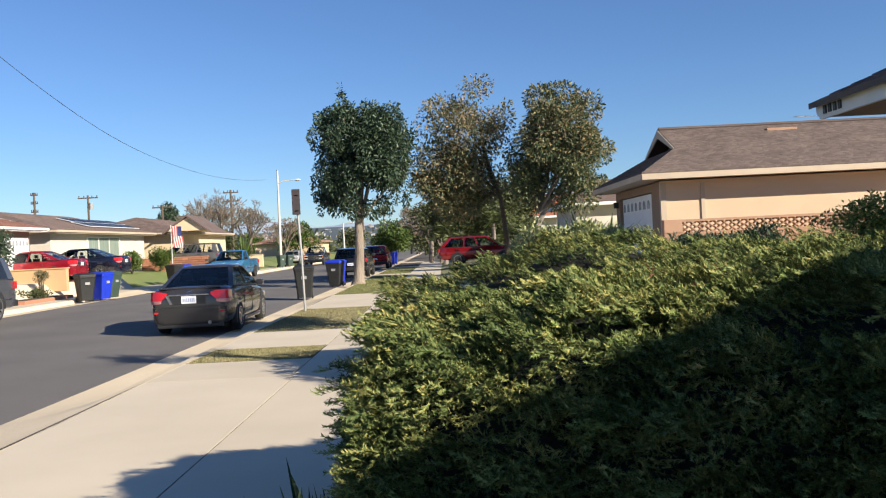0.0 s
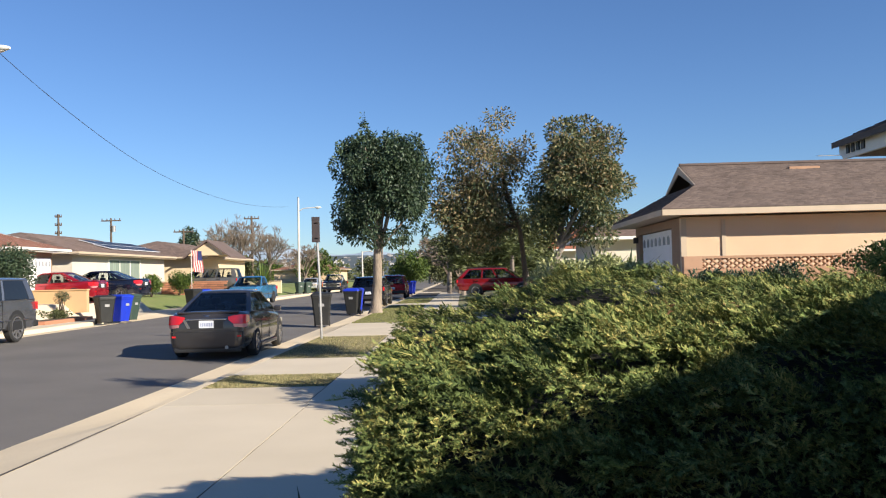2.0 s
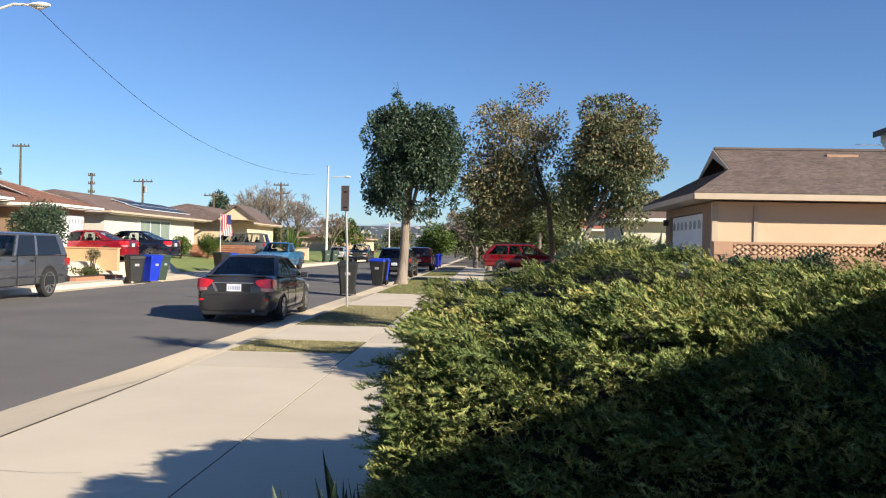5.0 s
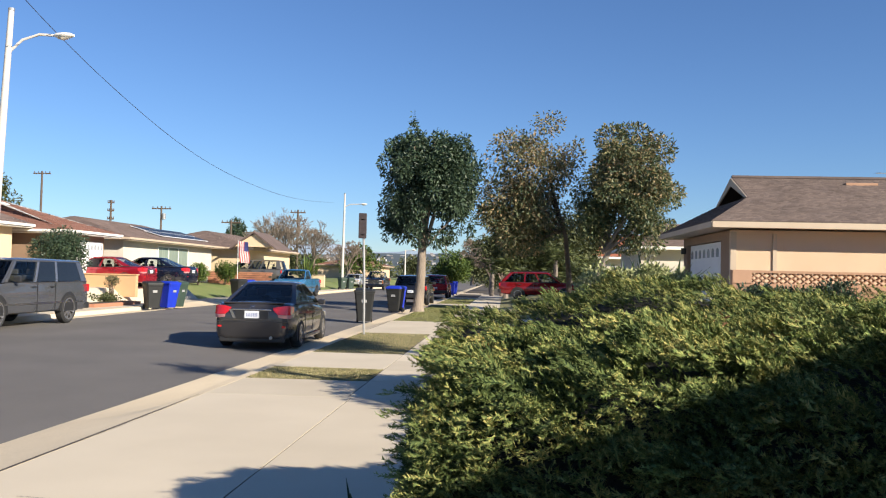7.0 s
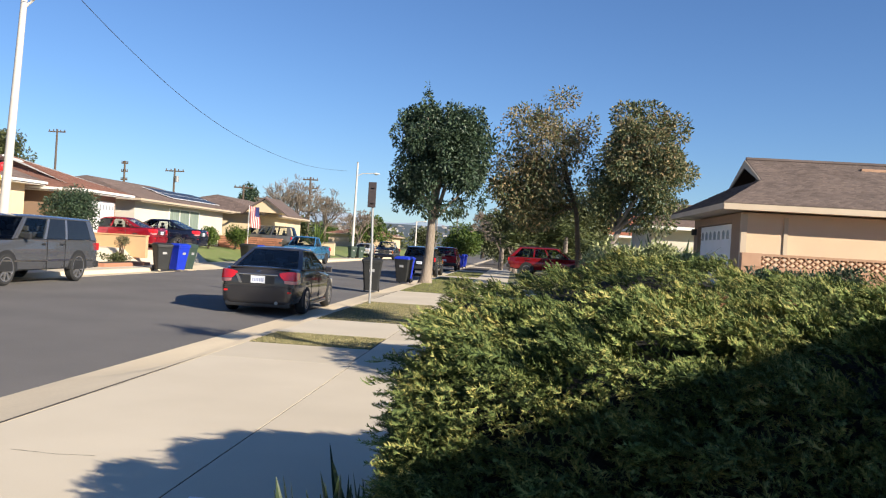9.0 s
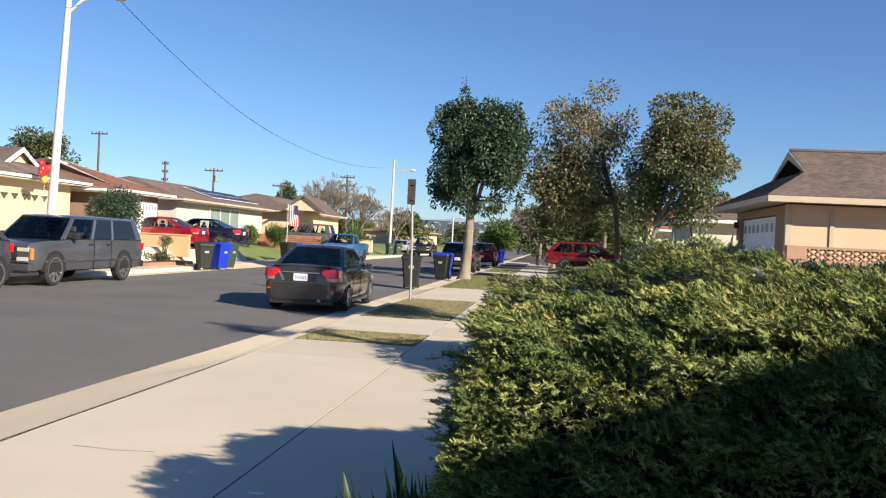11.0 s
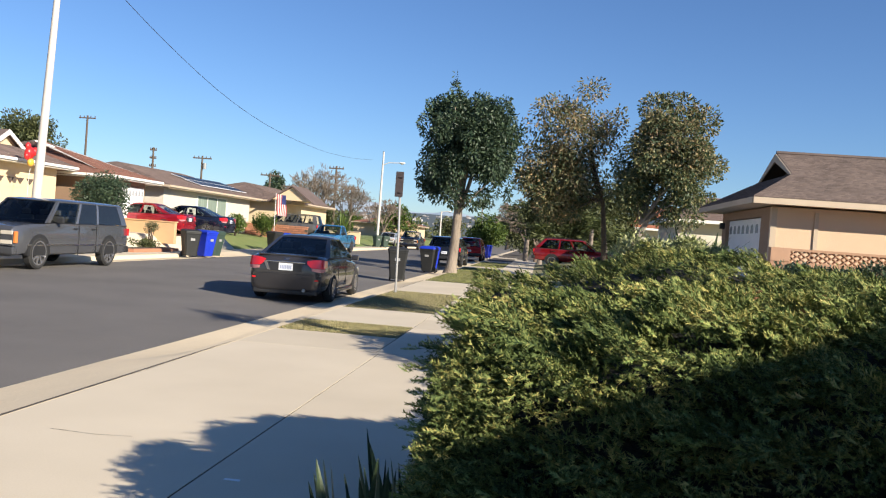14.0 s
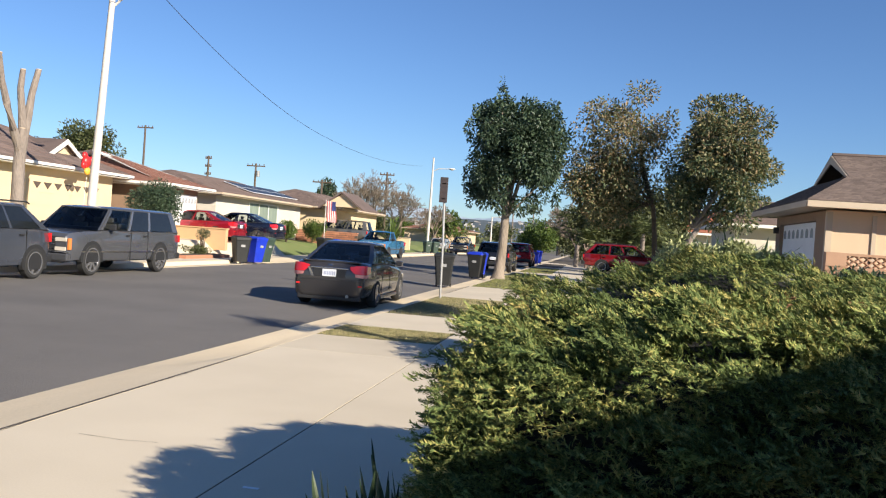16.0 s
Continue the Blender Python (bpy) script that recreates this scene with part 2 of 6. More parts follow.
M["wire"] = mat("black_cable", (0.03, 0.03, 0.035), (0.02, 0.02, 0.025), 0.7, bump=0)
# distance haze is put into both hill colours, pale blue far, blue-grey near
M["hill"] = mat("haze_tinted_hill", (0.36, 0.44, 0.52), (0.29, 0.37, 0.44), 1.0, scale=0.02, fine=0.12, bump=0, space="Object")
M["hill_near"] = mat("haze_tinted_hillside", (0.10, 0.125, 0.14), (0.04, 0.058, 0.066), 1.0, scale=0.03, fine=0.15, bump=0, space="Object")
M["hill_house"] = mat("far_house", (0.50, 0.48, 0.46), (0.26, 0.24, 0.23), 0.9, bump=0, island=0.8)


def paint(name, col, rough=0.2, metal=0.4):
    return mat(name, col, tuple(v * 0.85 for v in col), rough, metal, scale=1.5, fine=300, bump=0, coat=0.8, fine_amt=0.1)


M["civic_paint"] = paint("dark_grey_car_paint", (0.052, 0.049, 0.051), 0.25, 0.35)
M["grey_paint"] = paint("pewter_car_paint", (0.125, 0.13, 0.145), 0.25, 0.5)
M["slate_paint"] = paint("slate_blue_car_paint", (0.075, 0.085, 0.11))
M["red_paint"] = paint("red_car_paint", (0.33, 0.012, 0.025))
M["navy_paint"] = paint("navy_car_paint", (0.012, 0.016, 0.035))
M["blue_paint"] = paint("light_blue_car_paint", (0.06, 0.24, 0.46))
M["taupe_paint"] = paint("grey_taupe_car_paint", (0.16, 0.15, 0.13))
M["black_paint"] = paint("black_car_paint", (0.015, 0.015, 0.017))
M["white_paint"] = paint("white_car_paint", (0.7, 0.7, 0.7))
M["maroon_paint"] = paint("maroon_car_paint", (0.30, 0.012, 0.018))


# ---- mesh helpers ----
def link(name, bm, material, smooth=False):
    me = bpy.data.meshes.new(name)
    bmesh.ops.recalc_face_normals(bm, faces=bm.faces)
    bm.to_mesh(me)
    bm.free()
    if smooth:
        me.polygons.foreach_set("use_smooth", [True] * len(me.polygons))
        me.set_sharp_from_angle(angle=radians(38))
    me.materials.append(material)
    return new(name, me)


def part(name, bm, material, parent, label="", smooth=False):
    ob = link(name, bm, material, smooth)
    ob.parent = parent
    return tagged(ob, label)


def thing(name, m, label, category, group="", kind=""):
    e = new(name)
    e.empty_display_size = 0.1
    e.matrix_world = m
    return tagged(e, label, category, group, kind)


def box(x0, y0, z0, x1, y1, z1, bev=0.0, bm=None):
    own = bm is None
    bm = bm or bmesh.new()
    vs = [bm.verts.new((x, y, z)) for z in (z0, z1) for x, y in ((x0, y0), (x1, y0), (x1, y1), (x0, y1))]
    fs = [bm.faces.new([vs[i] for i in f]) for f in ((3, 2, 1, 0), (4, 5, 6, 7), (0, 1, 5, 4), (1, 2, 6, 5), (2, 3, 7, 6), (3, 0, 4, 7))]
    if bev and own:
        bmesh.ops.bevel(bm, geom=bm.edges[:], offset=bev, segments=2, affect="EDGES", profile=0.6)
    return bm


def prism(pts, axis, a, b, bm=None):
    """Extrude a polygon of (u, v) along axis from a to b; u, v are the other two axes in order."""
    bm = bm or bmesh.new()
    def at(u, v, w):
        return {"x": (w, u, v), "y": (u, w, v), "z": (u, v, w)}[axis]
    lo = [bm.verts.new(at(u, v, a)) for u, v in pts]
    hi = [bm.verts.new(at(u, v, b)) for u, v in pts]
    n = len(pts)
    bm.faces.new(lo[::-1])
    bm.faces.new(hi)
    for i in range(n):
        bm.faces.new((lo[i], lo[(i + 1) % n], hi[(i + 1) % n], hi[i]))
    return bm


def tube(pts, radii, sides=8, bm=None, cap=True):
    bm = bm or bmesh.new()
    pts = [Vector(p) for p in pts]
    if not isinstance(radii, (list, tuple)):
        radii = [radii] * len(pts)
    rings = []
    for i, p in enumerate(pts):
        d = (pts[min(i + 1, len(pts) - 1)] - pts[max(i - 1, 0)]).normalized()
        u = d.cross(Vector((0, 0, 1)) if abs(d.z) < 0.9 else Vector((1, 0, 0))).normalized()
        v = d.cross(u)
        rings.append([bm.verts.new(p + (u * math.cos(a) + v * math.sin(a)) * radii[i]) for a in [2 * math.pi * k / sides for k in range(sides)]])
    for r, q in zip(rings, rings[1:]):
        for k in range(sides):
            bm.faces.new((r[k], r[(k + 1) % sides], q[(k + 1) % sides], q[k]))
    if cap:
        bm.faces.new(rings[0][::-1])
        bm.faces.new(rings[-1])
    return bm


def loft(rings, closed=True, caps=True, bm=None):
    bm = bm or bmesh.new()
    rs = [[bm.verts.new(p) for p in r] for r in rings]
    n = len(rs[0])
    for r, q in zip(rs, rs[1:]):
        for k in range(n if closed else n - 1):
            bm.faces.new((r[k], r[(k + 1) % n], q[(k + 1) % n], q[k]))
    if caps:
        bm.faces.new(rs[0][::-1])
        bm.faces.new(rs[-1])
    return bm


def quick(name, verts, tris, material, parent=None, label=""):
    """One mesh from arrays of corners and triangles."""
    me = bpy.data.meshes.new(name)
    nv, nt = len(verts), len(tris)
    me.vertices.add(nv)
    me.vertices.foreach_set("co", np.asarray(verts, np.float32).ravel())
    me.loops.add(nt * 3)
    me.loops.foreach_set("vertex_index", np.asarray(tris, np.int32).ravel())
    me.polygons.add(nt)
    me.polygons.foreach_set("loop_start", np.arange(0, nt * 3, 3, dtype=np.int32))
    me.update(calc_edges=True)
    me.validate()
    me.materials.append(material)
    ob = new(name, me)
    if parent:
        ob.parent = parent
    return tagged(ob, label)


def unit(v):
    return v / np.maximum(np.linalg.norm(v, axis=-1, keepdims=True), 1e-9)


def leaves(rng, centres, outward, size, width=0.45, droop=0.0, fold=0.15):
    """Diamond leaves at the centres, pointing roughly outward."""
    n = len(centres)
    d = unit(outward + rng.normal(0, 0.7, (n, 3)) + np.array([0, 0, -droop]))
    side = unit(np.cross(d, rng.normal(0, 1, (n, 3))))
    up = np.cross(side, d)
    s = size * rng.uniform(0.6, 1.3, (n, 1))
    a, tip = centres, centres + d * s
    l = centres + d * s * 0.45 + side * s * width * 0.5 + up * s * fold
    r = centres + d * s * 0.45 - side * s * width * 0.5 + up * s * fold
    verts = np.stack([a, l, tip, r], 1).reshape(-1, 3)
    k = np.arange(n)[:, None] * 4
    tris = np.concatenate([k + [0, 1, 2], k + [0, 2, 3]])
    return verts, tris


def sprays(rng, base, direc, length, pairs=4, spread=0.34, width=0.10):
    """Feathery sprays: a stem with side shoots, flat triangles sharing the stem's corners."""
    n = len(base)
    d = unit(direc)
    side = unit(np.cross(d, rng.normal(0, 1, (n, 3)) + np.array([0, 0, 1.5])))
    up = np.cross(side, d)
    L = (length * rng.uniform(0.6, 1.35, (n, 1)))
    vs, ts = [], []
    w = L * width * 0.5
    vs += [base - side * w, base + side * w, base + d * L - up * L * 0.12]
    ts.append([0, 1, 2])
    for j in range(pairs):
        f = 0.12 + 0.72 * j / pairs
        for sgn in (1, -1):
            root = base + d * L * (f + 0.06 * (sgn > 0))
            shoot = unit(d * 1.0 + side * sgn * rng.uniform(0.5, 1.1, (n, 1)) + up * rng.normal(0, 0.45, (n, 1)))
            ln = L * spread * (1.15 - 0.7 * f) * rng.uniform(0.7, 1.3, (n, 1))
            k = len(vs)
            vs += [root - d * w * 1.5, root + d * w * 1.7, root + shoot * ln]
            ts.append([k, k + 1, k + 2])
    verts = np.stack(vs, 1)
    m = verts.shape[1]
    tris = []
    for tri in ts:
        tris.append(np.arange(n)[:, None] * m + np.array(tri))
    return verts.reshape(-1, 3), np.concatenate(tris)


def merge(*sets):
    vs, ts, c = [], [], 0
    for v, t in sets:
        vs.append(v)
        ts.append(t + c)
        c += len(v)
    return np.concatenate(vs), np.concatenate(ts)

# ---- ground ----
ROAD, CURB_R, CURB_L = -0.13, -3.92, -15.0
tagged(link("ground", box(-2500, -600, -1.2, 2500, 4000, -0.45), M["ground"]), kind="structure", label="dry ground reaching the horizon", category="ground")


def road_profile():
    """The road with a slight crown, as one sheet with thickness."""
    xs = [CURB_L + 0.7, -12, -9.5, -7, CURB_R - 0.77]
    zs = [ROAD, ROAD + 0.05, ROAD + 0.075, ROAD + 0.05, ROAD + 0.012]
    pts = list(zip(xs, zs)) + [(xs[-1], -0.5), (xs[0], -0.5)]
    return prism([(x, z) for x, z in pts], "y", -60, 170)


tagged(link("road", road_profile(), M["asphalt"]), kind="structure", label="worn grey asphalt residential road", category="road")

# near gutter pan and curb, with the dropped curb of the driveway
def curb_run(name, y0, y1, h0, h1, sgn=1, x=CURB_R):
    """A curb with its gutter pan; h0 and h1: the curb's height above the gutter at both ends."""
    def ring(y, h):
        full = [(-0.78, -0.45), (-0.78, ROAD + 0.01), (-0.06, ROAD - 0.015), (-0.05, ROAD - 0.005), (0.0, ROAD + 0.125), (0.15, ROAD + 0.13), (0.15, -0.45)]
        ramp = [(-0.78, -0.45), (-0.78, ROAD + 0.012), (-0.42, ROAD + 0.05), (-0.20, ROAD + 0.077), (0.0, ROAD + 0.104), (0.15, ROAD + 0.128), (0.15, -0.45)]
        f = min(1.0, max(0.0, (h - 0.03) / 0.095))
        base = [(a + (c - a) * f, b + (d - b) * f) for (a, b), (c, d) in zip(ramp, full)]
        return [(x + sgn * u, y, z) for u, z in base]
    n = max(6, int(abs(y1 - y0) / 3))
    return loft([ring(y0 + (y1 - y0) * k / n, h0 + (h1 - h0) * k / n) for k in range(n + 1)])


for nm, a, b, h0, h1 in (("curb_1", -60, 9.0, 0.03, 0.03), ("curb_2", 9.0, 11.6, 0.03, 0.125), ("curb_3", 11.6, 23.0, 0.125, 0.125), ("curb_4", 23.0, 24.5, 0.125, 0.04), ("curb_5", 24.5, 28.0, 0.04, 0.04), ("curb_6", 28, 29.5, 0.04, 0.125), ("curb_7", 29.5, 170, 0.125, 0.125)):
    tagged(link(nm, curb_run(nm, a, b, h0, h1), M["gutter"]), kind="structure", label="stained concrete curb and gutter", category="curb")
for nm, a, b, h in (("curb_8", -60, 26.5, 0.125), ("curb_9", 26.5, 31.5, 0.125), ("curb_10", 31.5, 37.5, 0.125), ("curb_11", 37.5, 43, 0.03), ("curb_12", 43, 170, 0.125)):
    tagged(link(nm, curb_run(nm, a, b, h, h, -1, CURB_L), M["gutter"]), kind="structure", label="concrete curb along the far side", category="curb")

# sidewalk, driveway and their slabs
pavement = tagged(link("pavement", box(CURB_R + 0.1, -60, -0.44, -0.2, 170, -0.005), M["joint"]), kind="structure", label="pale concrete sidewalk and driveway apron", category="pavement")


def slab(x0, y0, x1, y1, z=0.0, parent=pavement, material=None):
    bm = bmesh.new()
    g = 0.007
    box(x0 + g, y0 + g, z - 0.12, x1 - g, y1 - g, z, bm=bm)
    ob = link("slab", bm, material or M["concrete"])
    ob.parent = parent
    return ob


XC, XJ, XH = CURB_R + 0.15, -1.86, -0.2
for y0, y1 in ((-20, -8), (-8, 10.75)):
    slab(XC + 0.004, y0, XJ, y1)
    slab(XJ, y0, XH, y1)
slab(XC, 10.75, XJ - 0.05, 12.4)
slab(XJ - 0.05, 10.75, XH, 12.4)
yy = 12.4
for k in range(40):
    slab(XJ - 0.05, yy, XH, yy + 1.52)
    yy += 1.52
slab(XC, 14.0, XJ - 0.05, 16.7)
for y0, y1 in ((22.6, 25.6), (25.6, 28.7), (44.5, 47.2), (58, 61), (73, 77)):
    slab(XC, y0, XJ - 0.05, y1)

# parkway strips
STRIPS = [(12.4, 14.0), (16.7, 22.6), (28.7, 44.5), (47.2, 58), (61, 73), (77, 100)]
for k, (a, b) in enumerate(STRIPS):
    tagged(link(f"parkway_{k + 1}", box(XC, a, -0.3, XJ - 0.05, b, -0.012), M["lawn"] if k < 2 else M["lawn_green"]), kind="structure", label="strip of short dry grass by the curb", category="lawn")


def blades(rng, x0, y0, x1, y1, n, h, z=-0.012):
    p = np.stack([rng.uniform(x0, x1, n), rng.uniform(y0, y1, n), np.full(n, z)], 1)
    d = unit(np.stack([rng.normal(0, 0.6, n), rng.normal(0, 0.6, n), np.ones(n)], 1))
    s = unit(np.cross(d, rng.normal(0, 1, (n, 3))))
    hh = h * rng.uniform(0.4, 1.3, (n, 1))
    v = np.stack([p - s * 0.008, p + s * 0.008, p + d * hh], 1).reshape(-1, 3)
    return v, np.arange(3 * n).reshape(-1, 3)


rng = np.random.default_rng(5)
for k, (a, b) in enumerate(STRIPS[:4]):
    n = (16000, 22000, 22000, 8000)[k]
    ob = quick("grass", *blades(rng, XC + 0.02, a + 0.02, XJ - 0.07, b - 0.02, n, 0.032 if k < 2 else 0.045), M["grass_dry"] if k < 2 else M["grass"])
    tagged(ob, "short patchy grass of the parkway strip" if k < 2 else "green lawn grass round the street tree", "grass", kind="stuff")

# yards on the near side, rising to the houses
def yard(name, xs, zs, y0, y1, material, label):
    pts = list(zip(xs, zs)) + [(xs[-1], -0.6), (xs[0], -0.6)]
    return tagged(link(name, prism(pts, "y", y0, y1), material), kind="structure", label=label, category="ground")


yard("yard_1", [-0.2, 0.4, 5, 40], [0.0, 0.12, 0.45, 0.5], -60, 18.5, M["soil"], "dark soil of the planted front bank")
yard("yard_2", [-0.2, 0.6, 5, 40], [0.0, 0.1, 0.55, 0.6], 18.5, 30, M["concrete"], "concrete driveway rising to the garage")
yard("yard_3", [-0.2, 0.6, 6, 40], [0.0, 0.12, 0.5, 0.6], 30, 170, M["lawn"], "front lawns along the street")

# far side: sidewalk, yards
far_walk = tagged(link("pavement_far", box(-16.6, -60, -0.44, CURB_L - 0.15, 170, -0.02), M["joint"]), kind="structure", label="concrete sidewalk on the far side", category="pavement")
for k in range(26):
    slab(-16.6, 8 + k * 3, CURB_L - 0.15, 11 + k * 3, 0.0, far_walk)
yard("yard_4", [-60, -21, -18.5, -16.6], [0.75, 0.7, 0.5, 0.0], -60, 31.5, M["lawn"], "front lawn sloping to the sidewalk")
yard("yard_5", [-60, -21, -17.4, -16.6], [0.75, 0.75, 0.7, 0.0], 31.5, 45, M["concrete"], "concrete driveways rising to the garages")
yard("yard_6", [-60, -21, -18.5, -16.6], [0.8, 0.8, 0.6, 0.0], 45, 170, M["lawn_green"], "green front lawn by the white house")


# ---- houses ----
def slope_tiles(house, a, b, c, d, rows, cols, material, name="shingle", lift=0.02, jitter=None):
    """Courses of shingles over the quad a b (eave) c d (ridge), as one joined sheet of overlapping strips."""
    rg = np.random.default_rng(int(abs(a[0] * 7 + a[1] * 13)) + rows)
    a, b, c, d = (np.array(v, float) for v in (a, b, c, d))
    nrm = np.cross(b - a, d - a)
    nrm = nrm / np.linalg.norm(nrm)
    if nrm[2] < 0:
        nrm = -nrm
    vs, ts, n = [], [], 0
    for r in range(rows):
        f0, f1 = r / rows, (r + 1.25) / rows
        f1 = min(f1, 1)
        e0, e1 = a + (d - a) * f0, b + (c - b) * f0
        g0, g1 = a + (d - a) * f1, b + (c - b) * f1
        nc = max(1, int(cols * np.linalg.norm(e1 - e0) / max(np.linalg.norm(b - a), 1e-6)))
        edge = np.sort(np.r_[0, (np.arange(1, nc) + rg.uniform(-0.3, 0.3, nc - 1)) / nc, 1])
        for u, v in zip(edge[:-1], edge[1:]):
            k = lift * rg.uniform(0.7, 1.4)
            q = [e0 + (e1 - e0) * u + nrm * k, e0 + (e1 - e0) * v + nrm * k, g0 + (g1 - g0) * v + nrm * 0.004, g0 + (g1 - g0) * u + nrm * 0.004, e0 + (e1 - e0) * u, e0 + (e1 - e0) * v]
            vs += q
            ts += [(n, n + 1, n + 2), (n, n + 2, n + 3), (n + 4, n + 5, n + 1), (n + 4, n + 1, n)]
            n += 6
    return quick(name, np.array(vs), np.array(ts), material, house)


def slab_quad(pts, th, bm=None):
    """A sheet with thickness th below the quad or triangle."""
    bm = bm or bmesh.new()
    p = [Vector(v) for v in pts]
    top = [bm.verts.new(v) for v in p]
    low = [bm.verts.new(v - Vector((0, 0, th))) for v in p]
    bm.faces.new(top)
    bm.faces.new(low[::-1])
    n = len(p)
    for i in range(n):
        bm.faces.new((top[i], low[i], low[(i + 1) % n], top[(i + 1) % n]))
    return bm


def dutch_gable(house, x0, x1, y0, y1, ze, zr, side, roofmat, fascia, gabmat, hip=1.45, gab_at=None, rows=18, cols=60, ends=(True, False)):
    """A roof with its ridge along x over the eave rectangle; at the street end (side -1: x0, 1: x1) a low hip with a gablet above it.
    hip: how far the ridge ends behind the eave."""
    ym = (y0 + y1) / 2
    half = (y1 - y0) / 2
    rise = (zr - ze) / half
    xa, xb = (x0, x1) if side < 0 else (x1, x0)
    s = 1 if side < 0 else -1
    xr = xa + s * hip                      # ridge starts here
    xm = xa + s * (hip + 0.55)             # the gablet's face
    zh = ze + (zr - ze) * 0.52             # where the hip meets the gablet
    yh0, yh1 = y0 + half * 0.52, y1 - half * 0.52
    xh = xm
    A, B = (xa, y0, ze), (xb, y0, ze)
    R0, R1 = (xr, ym, zr), (xb, ym, zr)
    H0, H1 = (xh - s * 0.55 * 0.0, yh0, zh), (xh, yh1, zh)
    # near and far slopes
    for ya, yh in ((y0, yh0), (y1, yh1)):
        low = [(xa, ya, ze), (xb, ya, ze), (xb, yh, zh), (xr, yh, zh)]
        up = [(xr, yh, zh), (xb, yh, zh), R1, R0]
        part("roof_deck", slab_quad(low, 0.07), M["trim_dark"], house)
        part("roof_deck", slab_quad(up, 0.07), M["trim_dark"], house)
        slope_tiles(house, low[0], low[1], low[2], low[3], rows // 2, cols, roofmat)
        slope_tiles(house, up[0], up[1], up[2], up[3], rows // 2, cols, roofmat)
    hipq = [(xa, y1, ze), (xa, y0, ze), (xr, yh0, zh), (xr, yh1, zh)]
    part("roof_deck", slab_quad(hipq, 0.07), M["trim_dark"], house)
    slope_tiles(house, *hipq, rows // 2, 30, roofmat)
    # gablet face set back under its rake boards
    face = bmesh.new()
    face.faces.new([face.verts.new(v) for v in ((xm, yh0, zh), (xm, yh1, zh), (xm, ym, zr - 0.03))])
    part("gable_face", face, gabmat, house)
    for yh in (yh0, yh1):
        d = Vector((0, ym - yh, zr - zh)).normalized()
        w = 0.2
        q = [(xr, yh, zh), (xr, ym, zr), (xr, ym, zr - w * 1.2), (xr, yh + (w if yh < ym else -w), zh)]
        bm = bmesh.new()
        f = bm.faces.new([bm.verts.new(v) for v in q])
        ex = bmesh.ops.extrude_face_region(bm, geom=[f])
        bmesh.ops.translate(bm, verts=[v for v in ex["geom"] if isinstance(v, bmesh.types.BMVert)], vec=(-s * 0.04, 0, 0))
        part("rake_board", bm, fascia, house)
    # eave boards
    h = 0.17
    part("eave_board", box(min(xa, xb), y0 - 0.03, ze - h, max(xa, xb), y0 + 0.02, ze - 0.02), fascia, house)
    part("eave_board", box(min(xa, xb), y1 - 0.02, ze - h, max(xa, xb), y1 + 0.03, ze - 0.02), fascia, house)
    part("eave_board", box(xa - 0.03, y0, ze - h, xa + 0.03, y1, ze - 0.02), fascia, house)
    part("soffit", box(min(xa, xb) + 0.05, y0 + 0.03, ze - 0.15, max(xa, xb), y1 - 0.03, ze - 0.11), fascia, house)


def garage_door(house, x, y0, y1, z0, z1, face=-1, lites=True):
    """A sectional garage door in a wall that faces along x."""
    d = part("garage_door", box(min(x, x + face * 0.03), y0, z0, max(x, x + face * 0.03), y1, z1), M["door_white"], house, "white sectional garage door")
    rows = 4
    for r in range(rows):
        za, zb = z0 + (z1 - z0) * r / rows, z0 + (z1 - z0) * (r + 1) / rows
        xf = x + face * 0.03
        if r == rows - 1 and lites:
            n = 8
            for k in range(n):
                ya, yb = y0 + (y1 - y0) * (k + 0.24) / n, y0 + (y1 - y0) * (k + 0.76) / n
                ym, w = (ya + yb) / 2, (yb - ya) / 2
                pts = [(ya, za + 0.12), (yb, za + 0.12)] + [(ym + w * math.cos(t), za + 0.26 + 0.12 * math.sin(t)) for t in np.linspace(0, math.pi, 7)]
                ob = link("door_lite", prism(pts, "x", xf, xf + face * 0.012), M["lite"])
                ob.parent = d
        else:
            ob = link("door_panel", box(min(xf, xf + face * 0.012), y0 + 0.05, za + 0.02, max(xf, xf + face * 0.012), y1 - 0.05, zb - 0.02), M["door_white"])
            ob.parent = d
    return d


def window(house, axis, at, a0, a1, z0, z1, face, frame=None, panes=2, label="window with a white frame"):
    """A framed window in a wall across axis; the glass is set back behind the frame."""
    frame = frame or M["trim_white"]
    def bx(u0, u1, w0, w1, d0, d1):
        lo, hi = sorted((at + face * d0, at + face * d1))
        return box(lo, u0, w0, hi, u1, w1) if axis == "x" else box(u0, lo, w0, u1, hi, w1)
    w = part("window", bx(a0, a1, z0, z1, -0.02, 0.01), M["curtain"], house, label)
    for u0, u1, w0, w1 in ((a0 - 0.07, a0, z0 - 0.07, z1 + 0.07), (a1, a1 + 0.07, z0 - 0.07, z1 + 0.07), (a0, a1, z1, z1 + 0.07), (a0, a1, z0 - 0.07, z0)):
        ob = link("frame", bx(u0, u1, w0, w1, 0.0, 0.06), frame)
        ob.parent = w
    for k in range(1, panes):
        u = a0 + (a1 - a0) * k / panes
        ob = link("mullion", bx(u - 0.025, u + 0.025, z0, z1, 0.0, 0.04), frame)
        ob.parent = w
    return w


